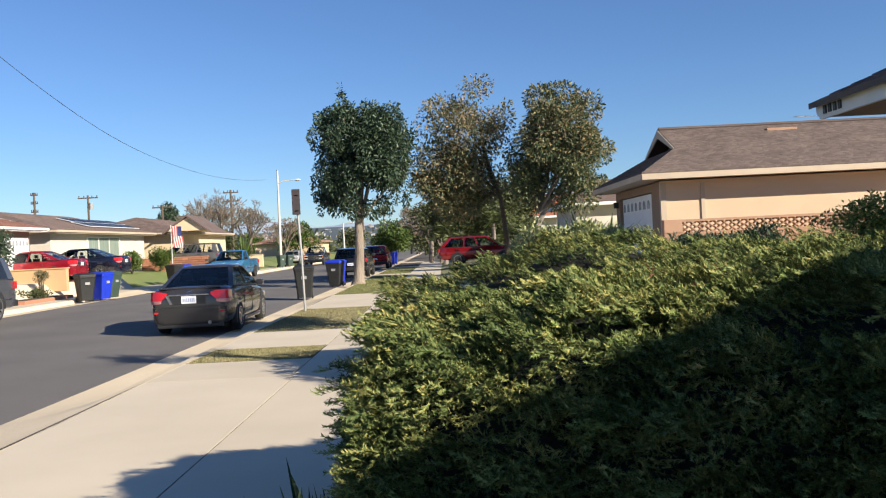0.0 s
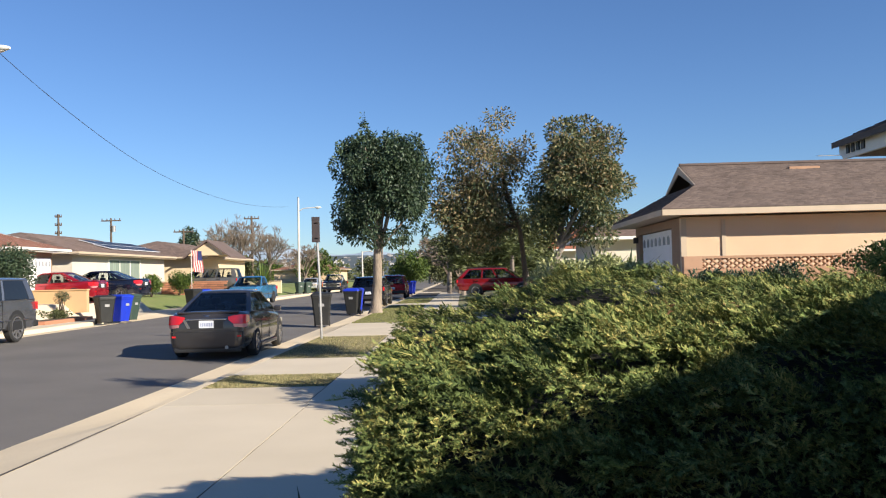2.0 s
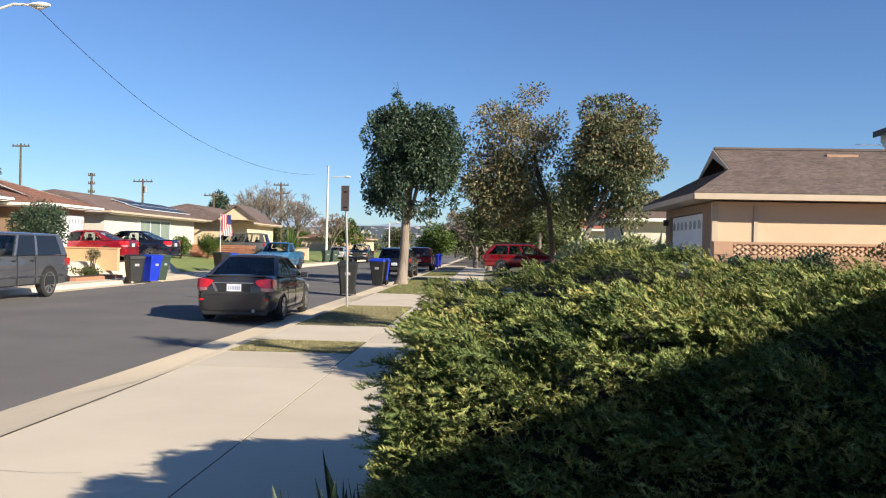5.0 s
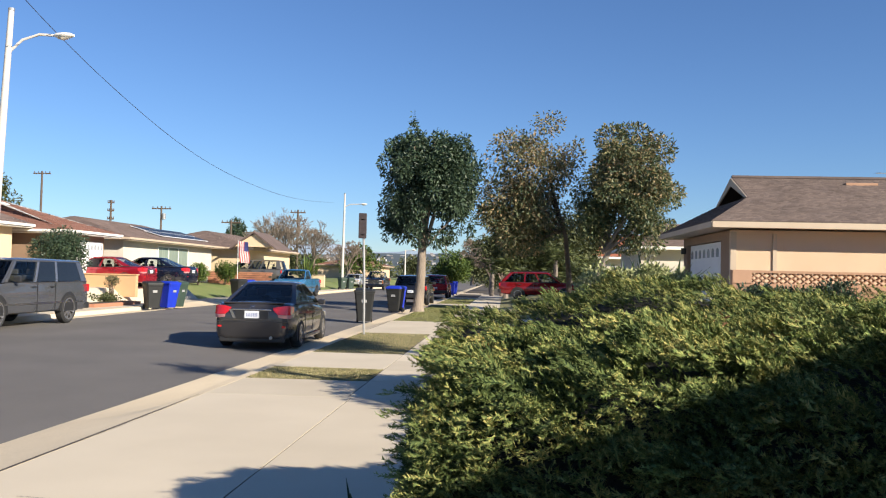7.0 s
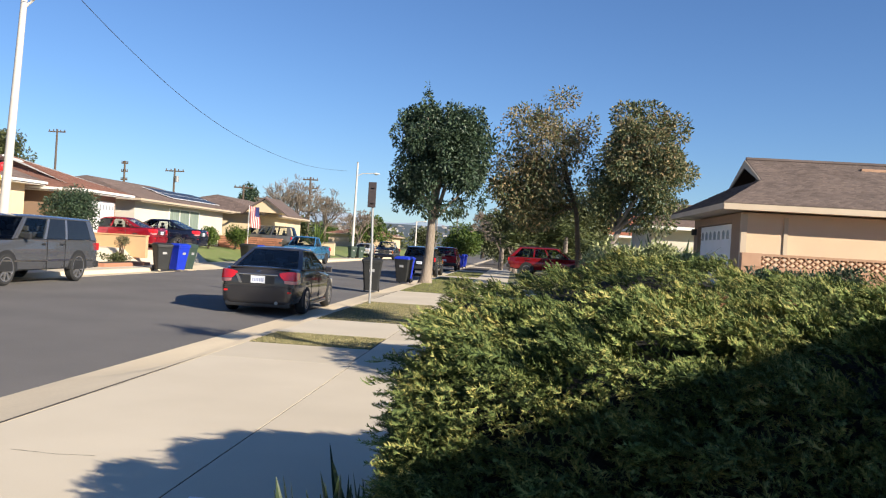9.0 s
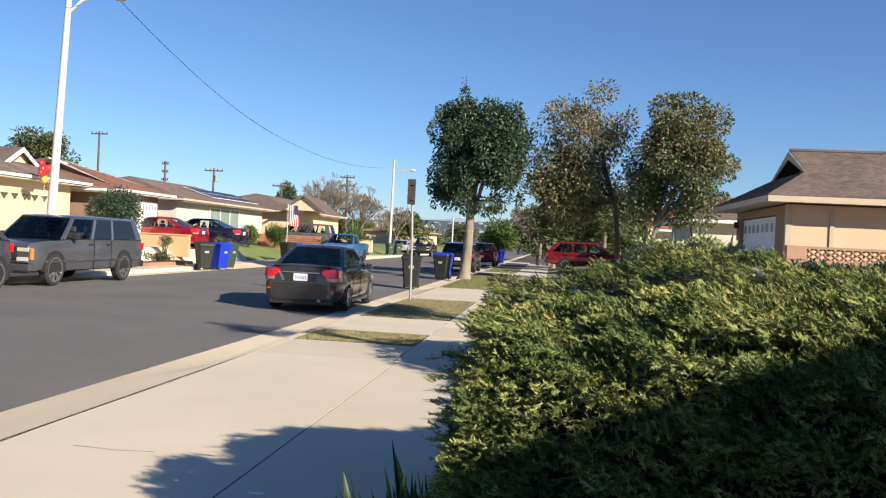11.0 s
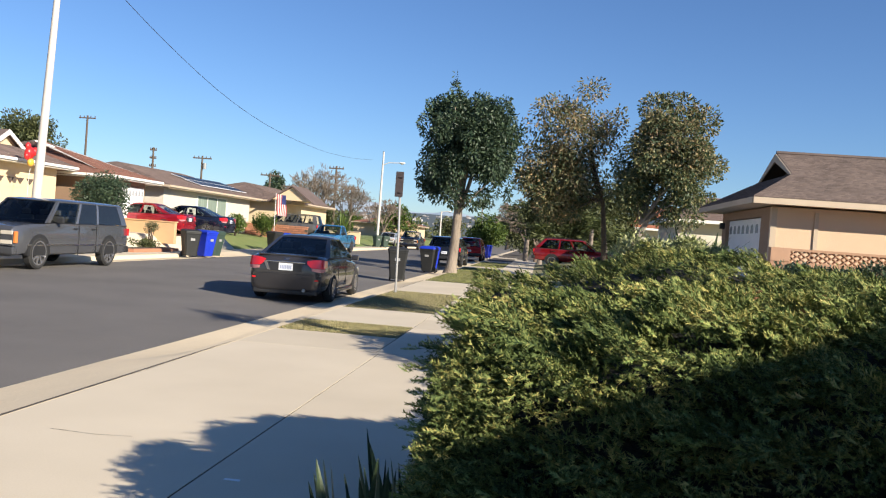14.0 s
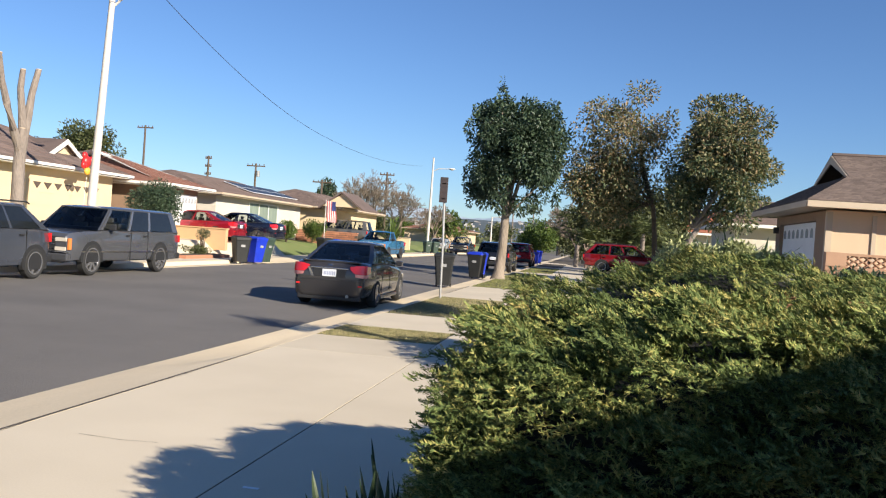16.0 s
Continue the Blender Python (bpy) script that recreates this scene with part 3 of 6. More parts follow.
# neighbour's house with the garage
hn = thing("house", pose(0, 0, 0), "tan stucco house with brown shingle roof and white garage door", "house")
WX, WY0, WY1 = 5.95, 22.65, 28.6
GF = 0.55
part("wall", box(WX, WY0, GF - 0.6, 24, WY0 + 0.2, 2.95), M["stucco_tan"], hn)
part("wall", box(WX, WY0 + 0.2, GF - 0.6, WX + 0.2, 23.75, 2.95), M["stucco_brown"], hn, "brown stucco pier beside the garage door")
part("wall", box(WX, 28.05, GF - 0.6, WX + 0.2, WY1, 2.95), M["stucco_brown"], hn)
part("wall", box(WX, 23.75, 2.72, WX + 0.2, 28.05, 2.95), M["stucco_brown"], hn)
part("wall", box(WX + 0.2, WY1 - 0.2, GF - 0.6, 24, WY1, 2.95), M["stucco_tan"], hn)
part("corner_board", box(WX - 0.03, WY0 - 0.03, GF - 0.6, WX + 0.12, WY0 + 0.1, 2.9), M["trim_tan"], hn)
part("wall_batten", box(7.0, WY0 - 0.035, GF - 0.3, 7.1, WY0, 2.86), M["trim_tan"], hn)
garage_door(hn, WX + 0.14, 23.75, 28.05, GF, 2.7)
dutch_gable(hn, 5.3, 24, 22.0, 29.2, 3.14, 4.66, -1, M["shingle"], M["trim_tan"], M["trim_dark"], hip=1.4, rows=40, cols=150)
part("roof_vent", box(9.75, 25.0, 4.36, 10.65, 25.3, 4.50, 0.02), M["block"], hn, "small pinkish roof vent")
part("ridge_cap", tube([(6.7, 25.6, 4.68), (24, 25.6, 4.68)], 0.07, 6), M["shingle"], hn)
part("porch_lamp", box(5.8, 28.2, 2.45, 5.95, 28.35, 2.65, 0.02), M["black"], hn)
ant = thing("roof_antenna", pose(11.6, 25.6, 4.66), "thin metal television antenna on the roof ridge", "antenna")
part("mast", tube([(0, 0, 0), (0, 0, 0.35)], 0.012, 6), M["galv"], ant)
part("boom", tube([(-0.75, 0, 0.2), (0.75, 0.1, 0.22)], 0.01, 6), M["galv"], ant)
for k in range(6):
    part("element", tube([(-0.7 + k * 0.28, -0.2, 0.2), (-0.7 + k * 0.28, 0.3, 0.24)], 0.006, 4), M["galv"], ant)

# block wall with openwork course
bw = thing("garden_wall", pose(0, 0, 0), "tan slump block garden wall with an openwork top course", "wall")
part("base", box(5.66, 21.4, 0.2, 13.5, 21.6, 1.56), M["block"], bw)
part("pillar", box(5.66, 21.38, 1.56, 6.12, 21.62, 1.885), M["block"], bw)
part("cap", box(6.12, 21.38, 1.82, 13.5, 21.62, 1.88), M["block"], bw)
xx = bmesh.new()
for s in (1, -1):
    prism([(-0.10 * s, 0.0), (-0.06 * s, 0.0), (0.10 * s, 0.13), (0.06 * s, 0.13)], "y", -0.08 + 0.003 * s, 0.08 + 0.003 * s, bm=xx)
first = None
for k in range(72):
    x = 6.22 + (k % 36) * 0.2
    if first is None:
        first = link("openwork_block", xx, M["block"])
        ob = first
    else:
        ob = new("openwork_block", first.data)
    ob.parent = bw
    ob.location = (x, 21.5, 1.56 if k < 36 else 1.69)

# own house beside the camera: the street eave, carrying its number board
oh = thing("house", pose(0, 0, 0), "house with a deep white eave and dark shingle roof", "house")

def eave_section(y0, y1, xe, ze, drop=0.0, deep=4.2, k=1.0):
    """A stretch of roof whose eave runs along the street; k: the size of its boards."""
    q = [(xe - 0.1 * k, y0, ze + 0.14 * k), (xe - 0.1 * k, y1, ze + 0.14 * k - drop), (xe + deep, y1, ze + 0.18 * k + 0.41 * deep - drop), (xe + deep, y0, ze + 0.18 * k + 0.41 * deep)]
    part("roof_deck", slab_quad(q, 0.05 * k), M["trim_dark"], oh)
    slope_tiles(oh, *q, 16, int((y1 - y0) * 5), M["shingle_grey"])
    board = [(y0, ze - 0.03 * k), (y1 - 0.1 * k, ze - 0.03 * k - drop), (y1, ze + 0.05 * k - drop), (y1, ze + 0.13 * k - drop), (y0, ze + 0.13 * k)]
    part("eave_board", prism(board, "x", xe - 0.03, xe + 0.02), M["trim_white"], oh, "white-painted eave board")
    part("soffit", prism([(y0 + 0.02, ze), (y1 - 0.02, ze - drop), (y1 - 0.02, ze + 0.03 - drop), (y0 + 0.02, ze + 0.03)], "x", xe + 0.02, xe + deep - 0.2), M["trim_dark"], oh)


eave_section(9.94, 12.59, 5.74, 3.17, deep=5.0, k=1.4)
# unseen stretch, sloped so that its edge casts the shade line across the hedge
eave_section(-5, 3.6, 3.5, 3.98, 2.06, 3.1)
part("wall", box(8.4, 10.2, 0.2, 14, 11.8, 3.17), M["stucco_white"], oh)
# unseen wall, brown to throw less light back onto the hedge
part("wall", box(4.3, -5, 0.2, 12, 1.9, 2.3), M["stucco_brown"], oh)
for k in range(4):
    part("number_bar", box(5.69, 11.78 + 0.154 * k, 3.19, 5.708, 11.864 + 0.154 * k, 3.31), M["black"], oh)

# far-side houses
def street_house(label, x, y0, y1, base, ze, wallmat, roofmat, fascia, rise=1.35, deep=9, over=0.65):
    """A bungalow whose long front faces the street at x; ridge along y."""
    h = thing("house", pose(0, 0, 0), label, "house")
    part("wall", box(x - 0.2, y0, base - 0.8, x, y1, ze - 0.05), wallmat, h)
    part("wall", box(x - deep, y0, base - 0.8, x - 0.2, y0 + 0.2, ze - 0.05), wallmat, h)
    part("wall", box(x - deep, y1 - 0.2, base - 0.8, x - 0.2, y1, ze - 0.05), wallmat, h)
    part("wall", box(x - deep - 0.2, y0, base - 0.8, x - deep, y1, ze - 0.05), wallmat, h)
    xe, xb = x + over, x - deep - over
    xm = (xe + xb) / 2
    a0, a1 = y0 - over, y1 + over
    hip = 3.0
    zr = ze + rise
    front = [(xe, a0, ze), (xe, a1, ze), (xm, a1 - hip, zr), (xm, a0 + hip, zr)]
    back = [(xb, a1, ze), (xb, a0, ze), (xm, a0 + hip, zr), (xm, a1 - hip, zr)]
    near = [(xb, a0, ze), (xe, a0, ze), (xm + 0.01, a0 + hip, zr), (xm - 0.01, a0 + hip, zr)]
    far = [(xe, a1, ze), (xb, a1, ze), (xm - 0.01, a1 - hip, zr), (xm + 0.01, a1 - hip, zr)]
    for q in (front, back, near, far):
        part("roof_deck", slab_quad(q, 0.07), fascia, h)
        slope_tiles(h, *q, 14, 40, roofmat)
    part("eave_board", box(xe - 0.03, a0, ze - 0.10, xe + 0.03, a1, ze + 0.01), fascia, h)
    part("eave_board", box(xb, a0 - 0.03, ze - 0.10, xe, a0 + 0.03, ze + 0.01), fascia, h)
    part("eave_board", box(xb, a1 - 0.03, ze - 0.10, xe, a1 + 0.03, ze + 0.01), fascia, h)
    part("soffit", box(xb + 0.05, a0 + 0.05, ze - 0.16, xe - 0.05, a1 - 0.05, ze - 0.12), fascia, h)
    return h


def gablet(h, x, y, z, w, hgt, depth, roofmat, facemat, board):
    """A small gable rising from the front slope, facing the street."""
    f = prism([(y - w, z), (y + w, z), (y, z + hgt)], "x", x - depth, x - 0.25)
    part("gable_face", f, facemat, h)
    for s in (-1, 1):
        q = [(x, y + s * (w + 0.25), z - 0.12), (x, y, z + hgt + 0.08), (x - depth, y, z + hgt + 0.08), (x - depth, y + s * (w + 0.25), z - 0.12)]
        part("gable_roof", slab_quad(q, 0.1), roofmat, h)
        bb = slab_quad([(x, y + s * (w + 0.25), z - 0.13), (x, y, z + hgt + 0.07), (x + 0.05, y, z + hgt + 0.07), (x + 0.05, y + s * (w + 0.25), z - 0.13)], 0.2)
        part("rake_board", bb, board, h)


ha = street_house("cream stucco house with brown shingle roof and white eaves", -21.45, 16, 35.4, 0.75, 3.42, M["stucco_cream"], M["shingle_grey"], M["trim_white"], rise=1.75, deep=8)
gablet(ha, -22.2, 33.0, 3.9, 1.25, 0.7, 3, M["shingle_grey"], M["stucco_cream"], M["trim_white"])
DOOR_KEEP = M["door_white"]
M["door_white"] = M["stucco_cream"]
gd = garage_door(ha, -21.43, 29.6, 34.4, 0.75, 2.75, 1, lites=False)
for k in range(7):
    ym = 29.8 + 0.66 * k
    pts = [(ym + 0.25, 2.42), (ym + 0.5, 2.68), (ym, 2.68)]
    ob = link("door_fan_lite", prism(pts, "x", -21.38, -21.36), M["trim_dark"])
    ob.parent = gd
M["door_white"] = DOOR_KEEP
hb = street_house("brown stucco house with red-brown shingle roof and garage wing", -19.7, 36.6, 40.3, 0.75, 3.22, M["stucco_brown"], M["shingle_red"], M["trim_white"], rise=1.5, deep=9)
garage_door(hb, -19.68, 37.6, 40.1, 0.75, 2.8, 1)
hc = street_house("white stucco house with solar panels on the brown roof", -20.2, 43.5, 57.0, 0.8, 3.2, M["stucco_white"], M["shingle_grey"], M["trim_tan"], rise=1.25, deep=8)
window(hc, "x", -20.2, 48.0, 52.6, 1.75, 2.85, 1, M["trim_white"], 3, "wide picture window with pale curtains")
hd = street_house("cream stucco bungalow with brown shingle roof", -18.6, 60.0, 72, 0.8, 3.25, M["stucco_cream"], M["shingle_grey"], M["trim_tan"], rise=1.3, deep=8)
part("gable_face", prism([(-19.3, 3.3), (-16.4, 3.3), (-17.8, 4.25)], "y", 59.0, 63), M["stucco_cream"], hd)
for s in (-1.7, 1.7):
    part("gable_roof", slab_quad([(-17.85 + s, 58.8, 3.2), (-17.85, 58.8, 4.4), (-17.85, 63, 4.4), (-17.85 + s, 63, 3.2)], 0.12), M["shingle_grey"], hd)

# solar panels on the white house's front slope
sp = thing("solar_array", pose(0, 0, 0), "black solar panels in aluminium frames on a shingle roof", "solar panel")
def roofpt(u, v, lift=0.1):
    """u along the street, v up the slope of the white house."""
    xe, ze, xm, zr = -19.55, 3.2, -24.2, 4.45
    d = Vector((xm - xe, 0, zr - ze)).normalized()
    nn = Vector((d.z * -1, 0, d.x)) * -1
    p = Vector((xe, u, ze)) + d * v + nn * lift
    return p
for r in range(2):
    for c in range(5):
        u0, v0 = 49.4 + c * 1.60 + r * 0.6, 1.1 + r * 1.2
        q = [roofpt(u0, v0), roofpt(u0 + 1.54, v0), roofpt(u0 + 1.54, v0 + 1.14), roofpt(u0, v0 + 1.14)]
        pn = part("panel_frame", slab_quad(q, 0.04), M["alu"], sp)
        qi = [roofpt(u0 + 0.06, v0 + 0.05, 0.108), roofpt(u0 + 1.48, v0 + 0.05, 0.108), roofpt(u0 + 1.48, v0 + 1.09, 0.108), roofpt(u0 + 0.06, v0 + 1.09, 0.108)]
        ob = link("cell_sheet", slab_quad(qi, 0.004), M["solar"])
        ob.parent = pn


# ---- plants ----
def hedge_height(x, y):
    """The juniper bank's height over the plan: a near mound, a dip, and a second mound behind it."""
    def dome(v):
        v = np.clip(v, 0, 1)
        return np.sqrt(1 - (1 - v) ** 2)
    left = dome((x + 0.27 + 0.2 * np.clip((y - 6) / 2, 0, 1) + 0.32 * np.clip((y - 8) / 2, 0, 1) + 0.05 * np.sin(y * 5.1) + 0.04 * np.sin(y * 2.3)) / 0.3)
    near = dome((y - 3.0 + 0.08 * np.sin(x * 3.1)) / 0.6) * dome((5.75 + 0.25 * np.clip(x, 0, 6) - y) / 1.1)
    far = np.sin(1.57 * np.clip((y - 8.9 + 0.1 * np.clip(x, 0, 4)) / 1.9, 0, 1)) * dome((12.6 - y) / 1.5)
    lump = 0.06 * np.sin(x * 2.3 + y * 0.7) * np.sin(y * 1.7 + 0.6) + 0.045 * np.sin(x * 5.1 + 1) * np.sin(y * 4.3)
    knoll = 0.09 * np.exp(-(((x - 0.62) / 0.22) ** 2) - ((y - 3.5) / 0.4) ** 2) - 0.13 * np.exp(-(((x - 0.2) / 0.24) ** 2) - ((y - 3.75) / 0.35) ** 2)
    a = near * (1.23 + 0.10 * np.clip(x, 0, 0.9) + 0.7 * lump + knoll)
    b = far * (1.08 + 0.29 * np.clip(x, 0, 1.7) - 0.18 * np.clip(x - 2.1, 0, 1) + lump * 0.6)
    # the saddle between them climbs away from the sidewalk
    c = np.sin(1.57 * np.clip((y - 4.3) / 1.7, 0, 1)) * dome((12.9 - y) / 2) * (np.clip(0.38 + 0.41 * x, 0.3, 1.45) - 0.14 * np.clip(x - 2.2, 0, 1) + lump * 0.5)
    return left * np.maximum(np.maximum(a, b), c)


def hedge():
    h = thing("juniper_hedge", pose(0, 0, 0), "broad juniper hedge with feathery yellow-green sprays", "hedge")
    rg = np.random.default_rng(11)
    # core: near-black twig sheet, its colour carrying the shade between the sprays
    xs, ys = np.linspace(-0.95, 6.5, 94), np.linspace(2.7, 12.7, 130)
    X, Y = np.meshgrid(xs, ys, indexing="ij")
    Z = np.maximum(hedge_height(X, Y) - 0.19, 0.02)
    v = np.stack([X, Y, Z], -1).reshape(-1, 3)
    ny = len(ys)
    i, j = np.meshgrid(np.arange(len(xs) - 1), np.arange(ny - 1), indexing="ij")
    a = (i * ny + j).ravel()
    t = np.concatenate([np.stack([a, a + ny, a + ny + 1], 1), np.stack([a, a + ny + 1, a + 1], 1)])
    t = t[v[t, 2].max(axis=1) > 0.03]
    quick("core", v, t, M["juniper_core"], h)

    def scatter(n, x0, x1, y0, y1, length, pairs):
        # points in proportion to the slanted surface
        c = rg.uniform((x0, y0), (x1, y1), (n * 4, 2))
        e = 0.02
        z = hedge_height(c[:, 0], c[:, 1])
        gx = (hedge_height(c[:, 0] + e, c[:, 1]) - hedge_height(c[:, 0] - e, c[:, 1])) / (2 * e)
        gy = (hedge_height(c[:, 0], c[:, 1] + e) - hedge_height(c[:, 0], c[:, 1] - e)) / (2 * e)
        area = np.sqrt(1 + gx**2 + gy**2)
        keep = (rg.uniform(0, 1, len(c)) < area / 6.0) & (z > 0.08)
        clump = 0.55 * np.sin(c[:, 0] * 6 + 1.5 * np.sin(c[:, 1] * 4)) * np.sin(c[:, 1] * 6 + z * 5) + 0.6 * np.sin(z * 30 + c[:, 0] * 5 + 1.5 * np.sin(c[:, 1] * 3) + 2 * np.sin(c[:, 0] * 2.3))
        keep &= rg.uniform(-0.95, 0.6, len(c)) < clump * 0.9 + 0.2
        c, z, gx, gy, clump = (q[keep][:n] for q in (c, z, gx, gy, clump))
        nrm = unit(np.stack([-gx, -gy, np.ones_like(gx)], 1))
        out = 0.15 * clump[:, None]
        base = np.stack([c[:, 0], c[:, 1], z], 1) + nrm * (out - 0.06 + rg.uniform(-0.05, 0.05, (len(c), 1)))
        d = nrm * 0.38 + np.array([-0.75, -0.22, 0.14]) + rg.normal(0, 0.22, (len(c), 3))
        d += 0.3 * np.stack([np.sin(base[:, 1] * 13 + base[:, 2] * 17), np.sin(base[:, 0] * 15 + base[:, 2] * 11 + 1), np.sin(base[:, 0] * 12 + base[:, 1] * 14 + 2)], 1)
        return base, d, length, pairs
    sets = []
    for args in ((40000, -0.4, 3.0, 2.75, 5.4, 0.078, 8), (36000, -0.9, 3.6, 5.4, 12.7, 0.10, 7), (9000, 3.0, 6.5, 2.95, 12.0, 0.12, 5)):
        b, d, ln, pr = scatter(*args)
        sets.append(sprays(rg, b, d, ln, pr, 0.27, 0.075))
    # the steep faces towards the house and the sidewalk
    n = 9000
    x, z = rg.uniform(-0.25, 3.0, n), rg.uniform(0.05, 1.12, n)
    y = 3.0 - 0.08 * np.sin(x * 3.1) + 0.6 * (1 - np.sqrt(1 - (z / 1.3) ** 2))
    face_a = np.stack([x, y - 0.03 + rg.uniform(-0.06, 0.05, n), z], 1)
    y, z = rg.uniform(3.1, 5.5, n // 2), rg.uniform(0.05, 1.0, n // 2)
    x = -0.27 - 0.05 * np.sin(y * 5.1) - 0.04 * np.sin(y * 2.3) + 0.3 * (1 - np.sqrt(1 - (z / 1.25) ** 2))
    face_b = np.stack([x - 0.02 + rg.uniform(-0.05, 0.05, n // 2), y, z], 1)
    for p, lean in ((face_a, (-0.45, -0.7, 0.3)), (face_b, (-0.8, -0.2, 0.3))):
        sets.append(sprays(rg, p, np.array(lean) + rg.normal(0, 0.35, p.shape), 0.078, 8, 0.27, 0.075))
    quick("foliage", *merge(*sets), M["juniper"], h)
    # flat layered shoots, feathered on both sides, leaning towards the street
    old, tips = [], []
    for n, x0, x1, y0, y1, long in ((3000, -0.36, 3.0, 2.8, 5.6, 0.20), (900, -0.85, 3.6, 5.6, 12.6, 0.26)):
        b, d, _, _ = scatter(n, x0, x1, y0, y1, 0.1, 5)
        n = len(b)
        d = unit(d * 0.55 + np.array([-0.62, -0.2, 0.12]))
        side = unit(np.cross(d, rg.normal(0, 0.35, (n, 3)) + np.array([0, 0, 1])))
        L = long * rg.uniform(0.55, 1.25, (n, 1))
        b = b - d * L * 0.3
        m = 13
        for k in range(m):
            f = k / (m - 1)
            sg_ = (1 if k % 2 else -1) if k < m - 1 else 0
            root = b + d * L * f + np.array([0, 0, -0.05]) * f * f
            dd = d + side * sg_ * (0.7 - 0.3 * f) + rg.normal(0, 0.16, (n, 3)) + np.array([0, 0, 0.12])
            (tips if k >= m - 4 else old).append(sprays(rg, root, dd, 0.04 + long * 0.24 * (1 - 0.4 * f), 8, 0.27, 0.075))
    quick("arching_growth", *merge(*old), M["juniper"], h)
    quick("new_growth", *merge(*tips), M["juniper_tip"], h, "yellow-green young shoot tips")
    sets = []
    for k in range(15):
        x, y = rg.uniform(-0.3, 2.2), rg.uniform(3.1, 6.0)
        z = float(hedge_height(np.array(x), np.array(y)))
        p = np.array([x, y, z]) + rg.normal(0, 0.03, (9, 3))
        sets.append(sprays(rg, p, rg.normal(0, 1, (9, 3)) + np.array([-0.8, -0.5, 0.1]), 0.05, 5))
    quick("dead_sprays", *merge(*sets), M["dead_spray"], h, "rust-brown dead sprays")


hedge()


def blob_points(rg, n, blobs, shell=0.55):
    """Points in the outer shell of the union of ellipsoids (centre, radii), and their outward directions."""
    vol = np.array([r[0] * r[1] * r[2] for _, r in blobs]) ** 0.7
    pick = rg.choice(len(blobs), n, p=vol / vol.sum())
    u = unit(rg.normal(0, 1, (n, 3)))
    f = rg.uniform(shell**3, 1, (n, 1)) ** (1 / 3) * rg.normal(1, 0.05, (n, 1))
    cs = np.array([c for c, _ in blobs], float)[pick]
    rs = np.array([r for _, r in blobs], float)[pick]
    return cs + u * rs * f, u


def tree(label, trunk, radii, blobs, n, leaf, leafmat_, barkmat, limbs=(), width=0.45, droop=0.2, shell=0.45, seed=1, category="tree", name="tree"):
    b = trunk[0]
    t = thing(name, pose(*b), label, category)
    off = -Vector(b)
    part("trunk", tube([Vector(p) + off for p in trunk], list(radii), 10), barkmat, t, smooth=True)
    bm = bmesh.new()
    for pts, rad in limbs:
        tube([Vector(p) + off for p in pts], [rad * (1 - 0.75 * k / (len(pts) - 1)) for k in range(len(pts))], 6, bm=bm)
    if limbs:
        part("branching", bm, barkmat, t, smooth=True)
    else:
        bm.free()
    rg = np.random.default_rng(seed)
    p, u = blob_points(rg, n, blobs, shell)
    v, tr = leaves(rg, p + np.array(off), u, leaf, width, droop)
    quick("crown", v, tr, leafmat_, t)
    return t


def clumps(rg, centre, radii, n, size):
    """Small ellipsoids spread over a big one's shell, for an uneven outline."""
    out = []
    for u in unit(rg.normal(0, 1, (n, 3))):
        c = np.array(centre) + u * np.array(radii) * rg.uniform(0.35, 0.85)
        s = size * rg.uniform(0.6, 1.3)
        out.append((c, (s, s, s * rg.uniform(0.7, 1.1))))
    return out


def limbset(rg, root, blobs, count, rad):
    res = []
    root = np.array(root, float)
    for k in range(count):
        c = blobs[int(rg.integers(len(blobs)))][0]
        mid = root + (np.array(c) - root) * 0.5 + rg.normal(0, 0.15, 3) + np.array([0, 0, 0.15])
        res.append(([root, mid, np.array(c)], rad * rg.uniform(0.6, 1)))
    return res


rg = np.random.default_rng(3)
# street tree: dense dark crown with a thin leader and drooping skirts
b1 = []
for k in range(95):
    a, q = rg.uniform(0, 2 * math.pi), 1.8 * math.sqrt(rg.uniform(0.1, 1))
    s = rg.uniform(0.32, 0.58)
    b1.append(((-3.35 + q * math.cos(a), 36.3 + 0.9 * q * math.sin(a), rg.uniform(3.35 + 0.25 * q + 0.55 * max(0, math.cos(a)), 7.35 - 0.12 * q)), (s, s, s * 1.25)))
b1 += [((-3.2, 36.3, 7.1), (0.7, 0.6, 0.5)), ((-2.5, 36.3, 7.0), (0.6, 0.6, 0.5)), ((-3.9, 36.3, 7.0), (0.7, 0.6, 0.45)), ((-3.6, 36.2, 3.15), (0.45, 0.4, 0.4)), ((-2.9, 36.1, 3.2), (0.4, 0.4, 0.45)), ((-4.4, 36.1, 3.3), (0.4, 0.4, 0.4)), ((-1.9, 36.2, 4.6), (0.5, 0.5, 0.45)), ((-4.05, 36.3, 7.75), (0.25, 0.25, 0.55)), ((-4.05, 36.3, 8.3), (0.09, 0.09, 0.35)), ((-4.85, 36.2, 3.7), (0.35, 0.3, 0.35)), ((-1.6, 36.3, 5.9), (0.6, 0.5, 0.45)), ((-1.25, 36.3, 6.25), (0.35, 0.3, 0.25))]
for k in range(34):
    a, q = rg.uniform(0, 2 * math.pi), rg.uniform(0.3, 2.0)
    b1.append(((-3.35 + q * math.cos(a), 36.3 + 0.8 * q * math.sin(a), 7.55 - 0.3 * q + rg.uniform(-0.15, 0.15)), (0.12, 0.12, rg.uniform(0.3, 0.5))))
